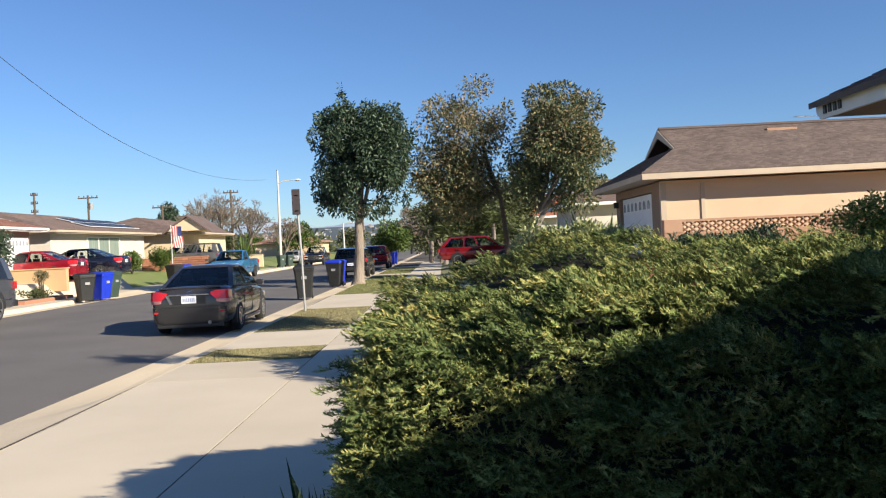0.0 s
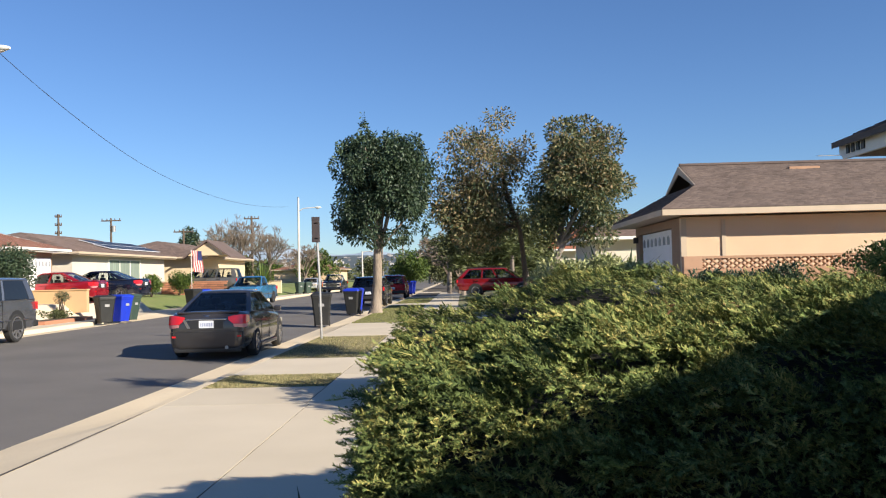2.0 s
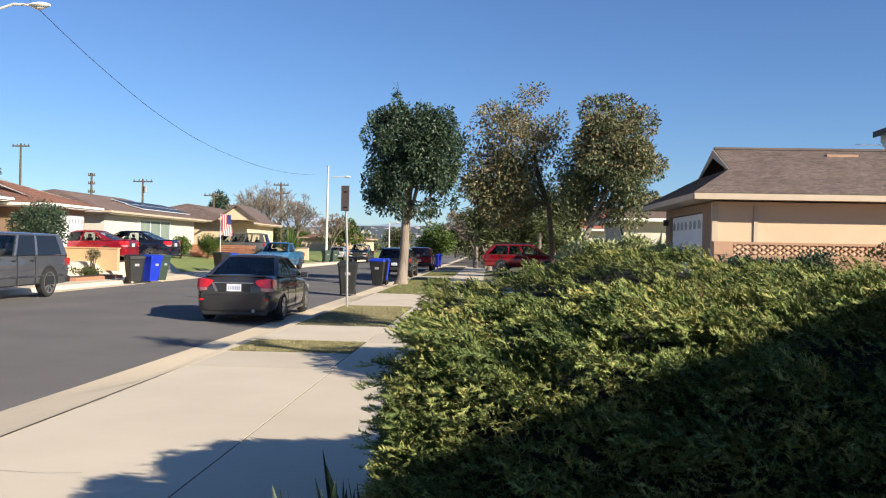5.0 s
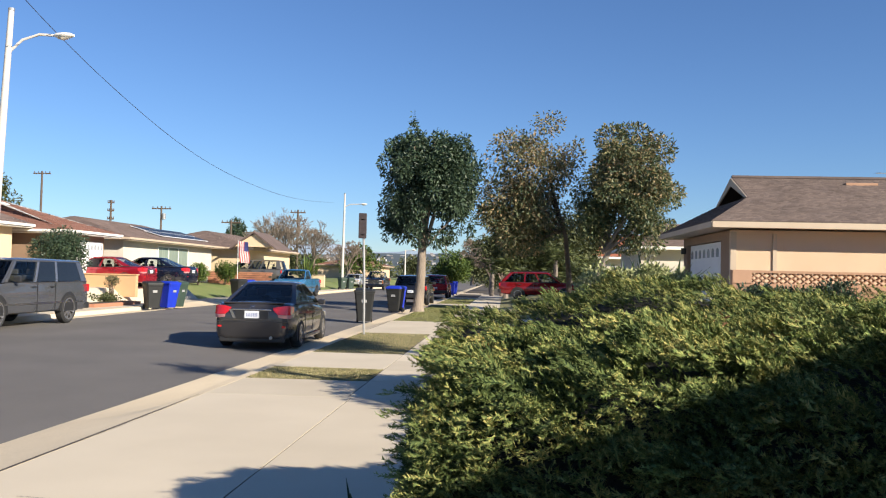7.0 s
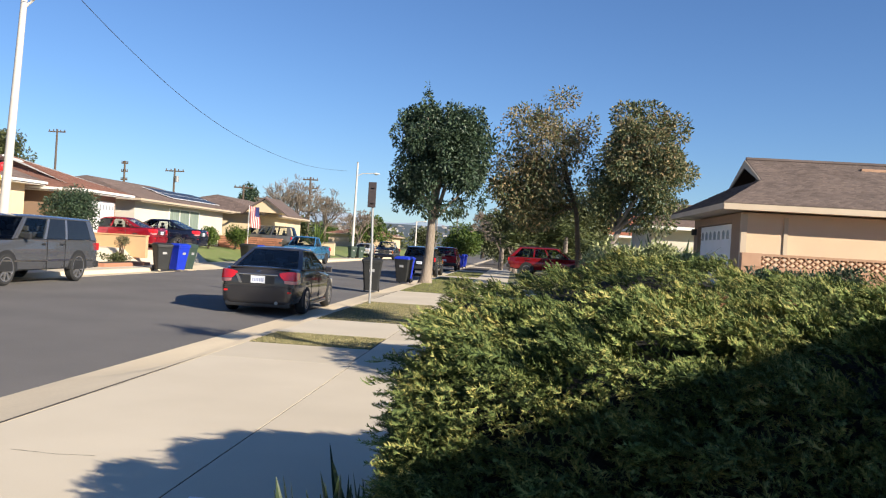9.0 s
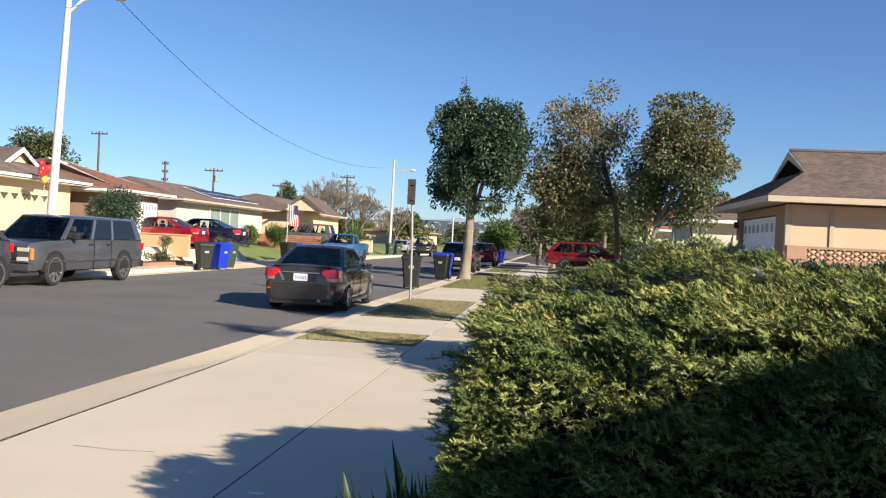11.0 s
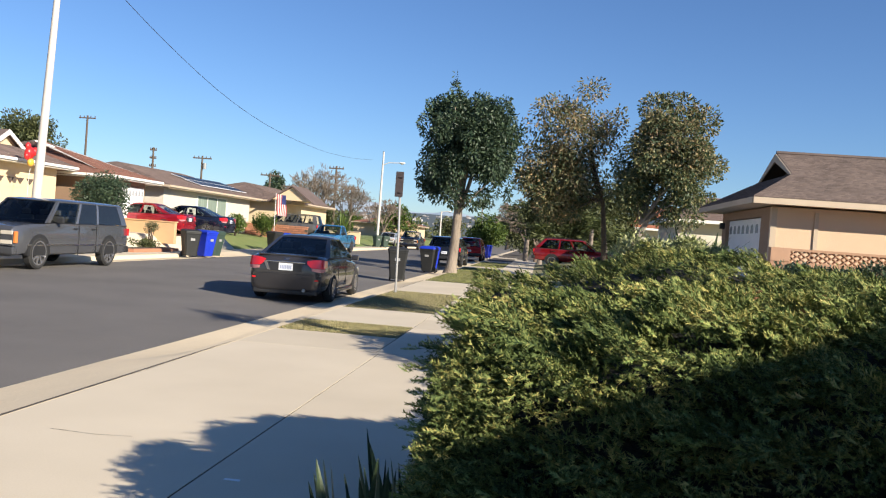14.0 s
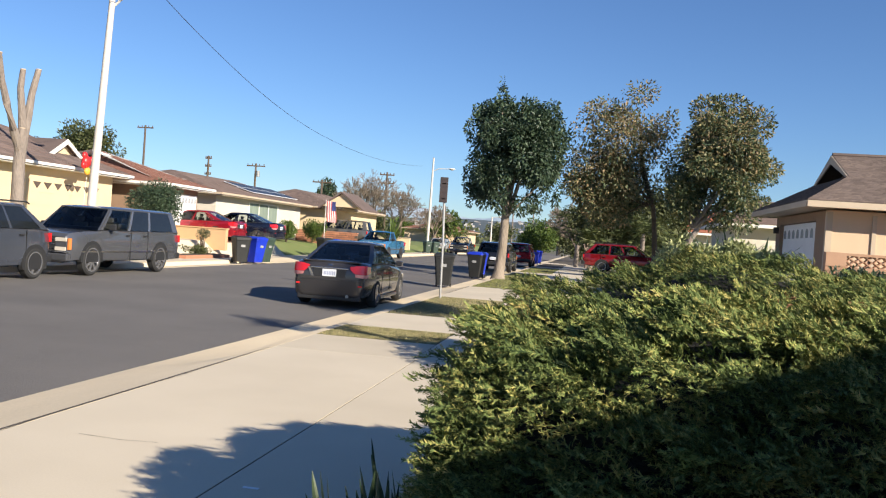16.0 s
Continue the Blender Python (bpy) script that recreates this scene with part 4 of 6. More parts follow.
for k in range(26):
    a, q = rg.uniform(0, 2 * math.pi), rg.uniform(1.0, 2.15)
    b1.append(((-3.4 + q * math.cos(a), 36.3 + 0.7 * q * math.sin(a), rg.uniform(2.75, 3.9) + 0.35 * q), (0.17, 0.17, rg.uniform(0.35, 0.6))))
tree("street tree with a dense dark green crown", [(-3.70, 36.3, -0.1), (-3.66, 36.3, 0.25), (-3.58, 36.3, 1.3), (-3.55, 36.3, 2.6), (-3.5, 36.3, 4.6)], (0.36, 0.24, 0.20, 0.18, 0.11), b1, 36000, 0.165, M["leaf_dark"], M["bark"], limbset(rg, (-3.45, 36.3, 2.7), b1, 12, 0.09), shell=0.3, seed=21, droop=0.7)
# taller airy tree
b2 = clumps(rg, (1.3, 39, 6.6), (2.5, 1.9, 2.6), 44, 0.60) + clumps(rg, (0.6, 39, 4.7), (2.2, 1.7, 1.7), 40, 0.66) + clumps(rg, (0.75, 39, 3.5), (1.35, 1.2, 0.95), 24, 0.5)
b2 += [((1.89, 39, 8.68), (0.83, 0.83, 0.59)), ((-0.94, 39, 5.85), (0.59, 0.59, 0.47)), ((3.19, 39, 7.5), (0.41, 0.47, 0.59)), ((2.9, 39, 4.4), (0.6, 0.5, 0.7))]
b2 = [(c, r) for c, r in b2 if c[0] < 3.3]
tall_tree = tree("tall tree with an airy olive and brown crown", [(3.0, 39, 0.2), (2.95, 39, 1.6), (2.77, 39, 3.49), (2.12, 39, 5.6), (1.89, 39, 7.5)], (0.15, 0.125, 0.10, 0.07, 0.03), b2, 17000, 0.17, M["leaf_brown"], M["bark_dark"], limbset(rg, (2.7, 39, 3.7), b2, 14, 0.07), shell=0.25, seed=22)
b3 = clumps(rg, (5.35, 37.2, 5.5), (2.75, 2.2, 2.85), 62, 0.66) + clumps(rg, (3.83, 37.2, 4.12), (0.84, 0.7, 1.08), 14, 0.48)
b3 += [((7.1, 37.2, 5.2), (0.66, 0.6, 0.54)), ((5.5, 37.2, 7.96), (0.84, 0.7, 0.42)), ((4.19, 37.2, 3.76), (0.84, 0.6, 0.72))]
b3 = [(c, r) for c, r in b3 if c[0] > 3.3 or c[2] < 4.6]
round_tree = tree("round-headed tree with a brown and green crown", [(3.77, 37.2, 0.2), (3.83, 37.2, 1.5), (4.43, 37.2, 2.56), (5.03, 37.2, 4.0), (5.39, 37.2, 5.93)], (0.18, 0.15, 0.12, 0.09, 0.05), b3, 17000, 0.17, M["leaf_olive"], M["bark_grey"], limbset(rg, (4.3, 37.2, 2.7), b3, 14, 0.08), shell=0.25, seed=23)
rg_ = np.random.default_rng(33)
p_, u_ = blob_points(rg_, 11000, [(c, r) for c, r in b3 if c[2] > 5.3], 0.35)
quick("upper_crown", *leaves(rg_, p_ - np.array(round_tree.location), u_, 0.17, 0.45, 0.3), M["leaf_brown"], round_tree, "olive and brown upper foliage")
# greener foliage low and deep in both crowns
for t_, bl_, zmax, n_, sd in ((tall_tree, b2, 4.9, 6000, 31), (round_tree, b3, 5.2, 7000, 32)):
    rg_ = np.random.default_rng(sd)
    low = [(c, r) for c, r in bl_ if c[2] < zmax]
    p_, u_ = blob_points(rg_, n_, low, 0.2)
    quick("lower_crown", *leaves(rg_, p_ - np.array(t_.matrix_world.translation if t_.parent else t_.location), u_, 0.15, 0.45, 0.3), M["leaf_olive"], t_, "dark green lower foliage")


# ---- vehicles ----
def wheel(car, x, y, r, w, rimmat, seed=0, spokes=5, rf=0.62):
    """A tyre with its rim; x is the outer side's sign."""
    prof = [(r * rf, -w / 2 + 0.01), (r * 0.9, -w / 2), (r, -w / 2 + 0.04), (r, w / 2 - 0.04), (r * 0.9, w / 2), (r * rf, w / 2 - 0.01)]
    n = 24
    rings = [[(d, rr * math.cos(a), rr * math.sin(a)) for rr, d in prof] for a in [2 * math.pi * k / n for k in range(n)]]
    bm = bmesh.new()
    vs = [[bm.verts.new(p) for p in ring] for ring in rings]
    for i in range(n):
        for k in range(len(prof) - 1):
            bm.faces.new((vs[i][k], vs[i][k + 1], vs[(i + 1) % n][k + 1], vs[(i + 1) % n][k]))
    t = part("wheel", bm, M["rubber"], car, "black tyre on a silver alloy rim", True)
    t.location = (x, y, r)
    s = 1 if x > 0 else -1
    bm = bmesh.new()
    tube([(s * (w / 2 - 0.09), 0, 0), (s * (w / 2 - 0.07), 0, 0)], r * (rf + 0.01), 20, bm)
    d = link("brake_disc", bm, M["black"])
    d.parent = t
    bm = bmesh.new()
    for k in range(spokes):
        a = 2 * math.pi * k / spokes
        c, q = math.cos(a), math.sin(a)
        h = (0.16 if spokes < 6 else 0.10) * r
        pts = [(-q * h * 0.9, c * h * 0.9), (q * h * 0.9, -c * h * 0.9), (c * r * rf + q * h * 0.6, q * r * rf - c * h * 0.6), (c * r * rf - q * h * 0.6, q * r * rf + c * h * 0.6)]
        prism(pts, "x", s * (w / 2 - 0.05), s * (w / 2 - 0.015), bm)
    m = 24
    ring = [[(s * dd, rr * math.cos(2 * math.pi * k / m), rr * math.sin(2 * math.pi * k / m)) for rr, dd in ((r * (rf + 0.04), w / 2 - 0.005), (r * (rf - 0.04), w / 2 - 0.005), (r * (rf - 0.04), w / 2 - 0.06))] for k in range(m)]
    vv = [[bm.verts.new(p) for p in g] for g in ring]
    for i in range(m):
        for k in range(2):
            bm.faces.new((vv[i][k], vv[i][k + 1], vv[(i + 1) % m][k + 1], vv[(i + 1) % m][k]))
    o = link("rim", bm, rimmat)
    o.parent = t


def car_body(st, crown=0.04):
    """Loft of half sections: (y, bottom, belt, half width, tuck of the shoulder)."""
    rings = []
    for y, zb, zt, hw, sh in st:
        h = zt - zb
        half = [(0.80 * hw, zb), (0.95 * hw, zb + 0.05), (0.985 * hw, zb + 0.22 * h), (hw, zb + 0.48 * h), (0.985 * hw, zb + 0.75 * h), (0.955 * hw, zb + 0.92 * h), (sh * hw, zt), (sh * hw * 0.5, zt + crown * 0.8)]
        rings.append([(x, y, z) for x, z in half] + [(0, y, zt + crown)] + [(-x, y, z) for x, z in half[::-1]])
    return loft(rings)


def cabin(car, paintm, zb, zr, yA, yB, yC, yD, wb, wt, pillars, trunkz=None, thick=0.05, trimm=None, privacy=()):
    """The greenhouse: yA windscreen foot, yB, yC roof's ends, yD rear window's foot (front is +y, so yA > yB > yC > yD)."""
    zd = trunkz or zb
    g = bmesh.new()
    n = 6
    def row(f):
        # section from the belt (f=0) to the roof (f=1)
        y0, y1 = yA + (yB - yA) * f, yD + (yC - yD) * f
        w = wb + (wt - wb) * (f ** 1.15)
        za, zc = zb + (zr - zb) * f, zd + (zr - zd) * f
        bow = 0.06
        return [(-w, y0 - 0.05, za), (-w * 0.5, y0 + bow, za), (w * 0.5, y0 + bow, za), (w, y0 - 0.05, za), (w, (y0 + y1) / 2, (za + zc) / 2), (w, y1 + 0.05, zc), (w * 0.5, y1 - bow, zc), (-w * 0.5, y1 - bow, zc), (-w, y1 + 0.05, zc), (-w, (y0 + y1) / 2, (za + zc) / 2)]
    rows = [row(k / n) for k in range(n + 1)]
    loft(rows, caps=False, bm=g)
    part("window_glass", g, M["car_glass"], car, "tinted window glass", True)
    part("cabin_floor", box(-wb * 0.9, yD + 0.2, zb + 0.03, wb * 0.9, yA - 0.3, zb + 0.045), M["black"], car)
    part("dashboard", box(-wb * 0.86, yA - 0.62, zb, wb * 0.86, yA - 0.3, zb + 0.085, 0.03), M["black"], car)
    rows_of_seats = [yA - 1.25] + [v for v in (yA - 2.1, yA - 3.0) if v > yD + 0.5]
    for ys in rows_of_seats:
        for xs in (-0.5 * wb, 0.5 * wb):
            seat = part("seat", box(xs - 0.22, ys - 0.07, zb - 0.02, xs + 0.22, ys + 0.07, zb + 0.2, 0.04), M["seat_cloth"], car)
            hr = link("headrest", box(xs - 0.12, ys - 0.05, zb + 0.22, xs + 0.12, ys + 0.04, zb + 0.37, 0.035), M["seat_cloth"])
            hr.parent = seat
    ring_ = [(-0.5 * wb + 0.18 * math.cos(a), yA - 0.78 + 0.04 * math.sin(a), zb + 0.02 + 0.17 * math.sin(a)) for a in np.linspace(0, 2 * math.pi, 17)]
    part("steering_wheel", tube(ring_, 0.016, 5), M["black"], car)
    top = rows[-1]
    cx, cy = 0, (yB + yC) / 2
    rings = []
    for s, z in ((1.015, zr - 0.05), (1.03, zr - 0.01), (0.98, zr + 0.02), (0.8, zr + thick), (0.4, zr + thick * 1.3)):
        rings.append([(cx + (x - cx) * s, cy + (y - cy) * s, z) for x, y, _ in top])
    part("roof", loft(rings), paintm, car, smooth=True)
    def at(f, side, u):
        """u: 0 at the windscreen, 1 at the rear, along the side."""
        y0, y1 = yA + (yB - yA) * f - 0.05, yD + (yC - yD) * f + 0.05
        w = wb + (wt - wb) * (f ** 1.15)
        za, zc = zb + (zr - zb) * f, zd + (zr - zd) * f
        return Vector((side * (w + 0.006), y0 + (y1 - y0) * u, za + (zc - za) * u))
    for side in (-1, 1):
        for u, wd in pillars:
            bm = bmesh.new()
            rr = [[at(f, side, u - wd / 2), at(f, side, u + wd / 2), at(f, side, u + wd / 2) - Vector((side * 0.05, 0, 0)), at(f, side, u - wd / 2) - Vector((side * 0.05, 0, 0))] for f in (0, 0.33, 0.66, 1)]
            loft(rr, bm=bm)
            part("pillar", bm, trimm if trimm and 0.2 < u < 0.8 else paintm, car)
        for end, u_mid in ((1, 0), (-1, 1)):
            # painted corner pillars beside the windscreen and the rear window
            bm = bmesh.new()
            rr = []
            for f in (0, 0.25, 0.5, 0.75, 1):
                r_ = row(f)
                a_, b_ = (r_[3], r_[2]) if end > 0 else (r_[5], r_[6])
                a_, b_ = Vector(a_), Vector(b_)
                g_ = a_ + (b_ - a_) * (0.10 if end > 0 else 0.24)
                o_ = Vector((0, end * 0.012, 0.006))
                q_ = [a_ + o_ + Vector((0.008, 0, 0)), g_ + o_, g_ - o_ * 2, a_ - o_ * 2]
                rr.append([Vector((side * v.x, v.y, v.z)) for v in q_])
            loft(rr, bm=bm)
            part("pillar", bm, paintm, car)
        for u0, u1 in privacy:
            bm = bmesh.new()
            rr = []
            for f in (0.06, 0.35, 0.65, 0.95):
                q_ = [at(f, side, u0), at(f, side, u1)]
                rr.append(q_ + [v - Vector((side * 0.009, 0, 0)) for v in q_[::-1]])
            loft(rr, bm=bm)
            part("privacy_pane", bm, M["glass_dark"], car, "dark privacy glass")
        bm = tube([at(0.0, side, u) + Vector((side * 0.008, 0, 0.01)) for u in (0, 0.25, 0.5, 0.75, 1)], 0.014, 5)
        part("belt_trim", bm, M["black"], car)


def arches(car, xs, ys, r, low=0.35):
    for x in xs:
        for y in ys:
            s = 1 if x > 0 else -1
            n = 20
            pts = [(y + (r + 0.075) * math.cos(a), r + (r + 0.075) * math.sin(a)) for a in np.linspace(-low, math.pi + low, n)]
            part("wheel_arch", prism(pts, "x", x - s * 0.1, x + s * 0.008), M["black"], car)


def bars(parent, x0, x1, y, z0, z1, n, material, d=0.004):
    """Unreadable characters as plain bars on a plate facing -y or +y."""
    w = (x1 - x0) / n
    for k in range(n):
        o = link("bar", box(x0 + w * (k + 0.2), min(y, y + d), z0, x0 + w * (k + 0.8), max(y, y + d), z1), material)
        o.parent = parent


def sedan(name, m, label, paintm, L=4.49, W=1.75, H=1.435, wb=2.70, r=0.315, detail=True):
    c = thing(name, m, label, "car")
    h = L / 2
    hw = W / 2
    k = L / 4.49
    z = H / 1.435
    st = [(-h + 0.0, 0.31, 0.74 * z, hw * 0.72, 0.92), (-h + 0.02, 0.25, 0.86 * z, hw * 0.82, 0.90), (-h + 0.07, 0.22, 0.935 * z, hw * 0.88, 0.88), (-h + 0.16, 0.21, 0.975 * z, hw * 0.93, 0.87), (-h + 0.32, 0.24, 0.998 * z, hw * 0.97, 0.86), (-h + 0.75, 0.2, 0.985 * z, hw, 0.88), (-0.75 * k, 0.18, 0.945 * z, hw, 0.93), (0.2 * k, 0.18, 0.92 * z, hw, 0.93), (0.95 * k, 0.18, 0.90 * z, hw, 0.9), (1.45 * k, 0.19, 0.85 * z, hw * 0.985, 0.86), (h - 0.35, 0.22, 0.74 * z, hw * 0.94, 0.84), (h - 0.08, 0.26, 0.62 * z, hw * 0.84, 0.85), (h, 0.34, 0.55 * z, hw * 0.72, 0.9)]
    part("body", car_body(st), paintm, c, smooth=True)
    cabin(c, paintm, 0.90 * z, H - 0.04, 1.32 * k, 0.38 * k, -0.72 * k, -1.62 * k, hw * 0.90, hw * 0.66, [(0.02, 0.03), (0.47, 0.035), (0.84, 0.03), (0.95, 0.12)], trunkz=0.98 * z)
    arches(c, (hw * 0.985, -hw * 0.985), (wb / 2 + 0.03, -wb / 2 + 0.03), r)
    for x in (hw - 0.1, -hw + 0.1):
        for y in (wb / 2 + 0.03, -wb / 2 + 0.03):
            wheel(c, x * (hw - 0.09) / (hw - 0.1), y, r, 0.21, M["rim"])
    yb = -h
    # rear lamps wrap round the corners
    for s in (-1, 1):
        bm = loft([[(s * a, yb + y, zz) for a, y, zz in q] for q in (
            [(hw * 0.53, -0.008, 0.85 * z), (hw * 0.52, 0.0, 0.91 * z), (hw * 0.52, 0.12, 0.91 * z), (hw * 0.53, 0.12, 0.85 * z)],
            [(hw * 0.64, -0.014, 0.765 * z), (hw * 0.64, 0.008, 0.935 * z), (hw * 0.64, 0.16, 0.935 * z), (hw * 0.64, 0.16, 0.765 * z)],
            [(hw * 0.82, 0.008, 0.755 * z), (hw * 0.82, 0.035, 0.95 * z), (hw * 0.80, 0.22, 0.95 * z), (hw * 0.80, 0.22, 0.755 * z)],
            [(hw * 0.935, 0.09, 0.755 * z), (hw * 0.925, 0.12, 0.945 * z), (hw * 0.86, 0.28, 0.945 * z), (hw * 0.86, 0.28, 0.755 * z)],
            [(hw * 0.97, 0.27, 0.80 * z), (hw * 0.96, 0.30, 0.925 * z), (hw * 0.90, 0.36, 0.925 * z), (hw * 0.90, 0.36, 0.80 * z)])])
        part("tail_lamp", bm, M["lamp_red"], c, "red tail lamp lens", True)
        bm = loft([[(s * a, yb + y, zz * z) for a, y, zz in q] for q in (
            [(hw * 0.66, -0.010, 0.70), (hw * 0.65, -0.014, 0.758), (hw * 0.65, 0.1, 0.758), (hw * 0.66, 0.1, 0.70)],
            [(hw * 0.82, 0.012, 0.68), (hw * 0.82, 0.008, 0.752), (hw * 0.80, 0.16, 0.752), (hw * 0.80, 0.16, 0.68)],
            [(hw * 0.925, 0.10, 0.68), (hw * 0.93, 0.09, 0.752), (hw * 0.86, 0.22, 0.752), (hw * 0.86, 0.22, 0.68)],
            [(hw * 0.955, 0.18, 0.72), (hw * 0.957, 0.18, 0.752), (hw * 0.88, 0.28, 0.752), (hw * 0.88, 0.28, 0.72)])])
        part("reverse_lens", bm, M["lamp_pink"], c, "pinkish clear lower lens", True)
        part("reflector", box(s * hw * 0.78 - 0.045, yb + 0.004, 0.485, s * hw * 0.78 + 0.045, yb + 0.06, 0.52), M["lamp_red"], c)
        part("headlamp", box(s * hw * 0.68 - 0.2, h - 0.3, 0.56 * z, s * hw * 0.68 + 0.2, h - 0.08, 0.68 * z, 0.03), M["lamp_clear"], c)
        mm = box(s * (hw + 0.02) - 0.02, 0.62 * k, 0.90 * z, s * (hw + 0.16), 0.76 * k, 1.03 * z, 0.03) if s > 0 else box(-hw - 0.16, 0.62 * k, 0.90 * z, -hw, 0.76 * k, 1.03 * z, 0.03)
        part("door_mirror", mm, paintm, c)
        for yd in (-0.62 * k, 0.25 * k):
            part("door_handle", box(s * hw * 0.985 - 0.02, yd - 0.1, 0.80 * z, s * hw * 0.985 + 0.02, yd + 0.1, 0.83 * z, 0.008), paintm, c)
            part("door_seam", box(s * hw - 0.006, yd - 0.22, 0.3, s * hw + 0.003, yd - 0.212, 0.88 * z), M["black"], c)
        part("side_sill", box(min(s * hw * 0.9, s * hw * 1.0), -wb / 2 + 0.45, 0.17, max(s * hw * 0.9, s * hw * 1.0), wb / 2 - 0.4, 0.27, 0.02), paintm, c)
    if detail:
        part("deck_lip", box(-hw * 0.74, yb + 0.09, 0.985 * z, hw * 0.74, yb + 0.24, 1.022 * z, 0.014), paintm, c)
        part("plate_recess", box(-0.36, yb - 0.004, 0.665 * z, 0.36, yb + 0.05, 0.84 * z, 0.01), M["black"], c)
        pl = part("number_plate", box(-0.155, yb - 0.014, 0.68, 0.155, yb - 0.004, 0.835, 0.004), M["plate"], c, "white number plate")
        bars(pl, -0.13, 0.13, yb - 0.018, 0.715, 0.79, 7, M["plate_ink"])
        part("chrome_strip", box(-0.42, yb - 0.012, 0.845 * z, 0.42, yb + 0.03, 0.875 * z, 0.006), M["chrome"], c, "chrome strip above the plate")
        part("plate_side_trim", prism([(-0.40, 0.67), (-0.34, 0.67), (-0.43, 0.86), (-0.49, 0.86)], "y", yb - 0.01, yb + 0.02), M["chrome"], c)
        bd = bmesh.new()
        tube([(-0.06, yb + 0.05, 0.955), (0, yb + 0.03, 0.93), (0.06, yb + 0.05, 0.955)], 0.01, 5, bd)
        tube([(-0.05, yb + 0.03, 0.905), (0, yb + 0.03, 0.93), (0.05, yb + 0.03, 0.905)], 0.01, 5, bd)
        part("badge", bd, M["chrome"], c)
        part("bumper_seam", box(-hw * 0.86, yb - 0.006, 0.60, hw * 0.86, yb + 0.06, 0.612), M["black"], c)
        part("bumper_lower", box(-hw * 0.80, yb + 0.03, 0.17, hw * 0.80, yb + 0.16, 0.29, 0.03), M["black"], c)
        part("exhaust", tube([(0.42, yb - 0.03, 0.27), (0.42, yb + 0.3, 0.27)], 0.035, 10), M["galv"], c)
        part("rear_shelf", box(-0.55, -1.28 * k, 0.99, 0.55, -0.95 * k, 1.02), M["black"], c)
    return c


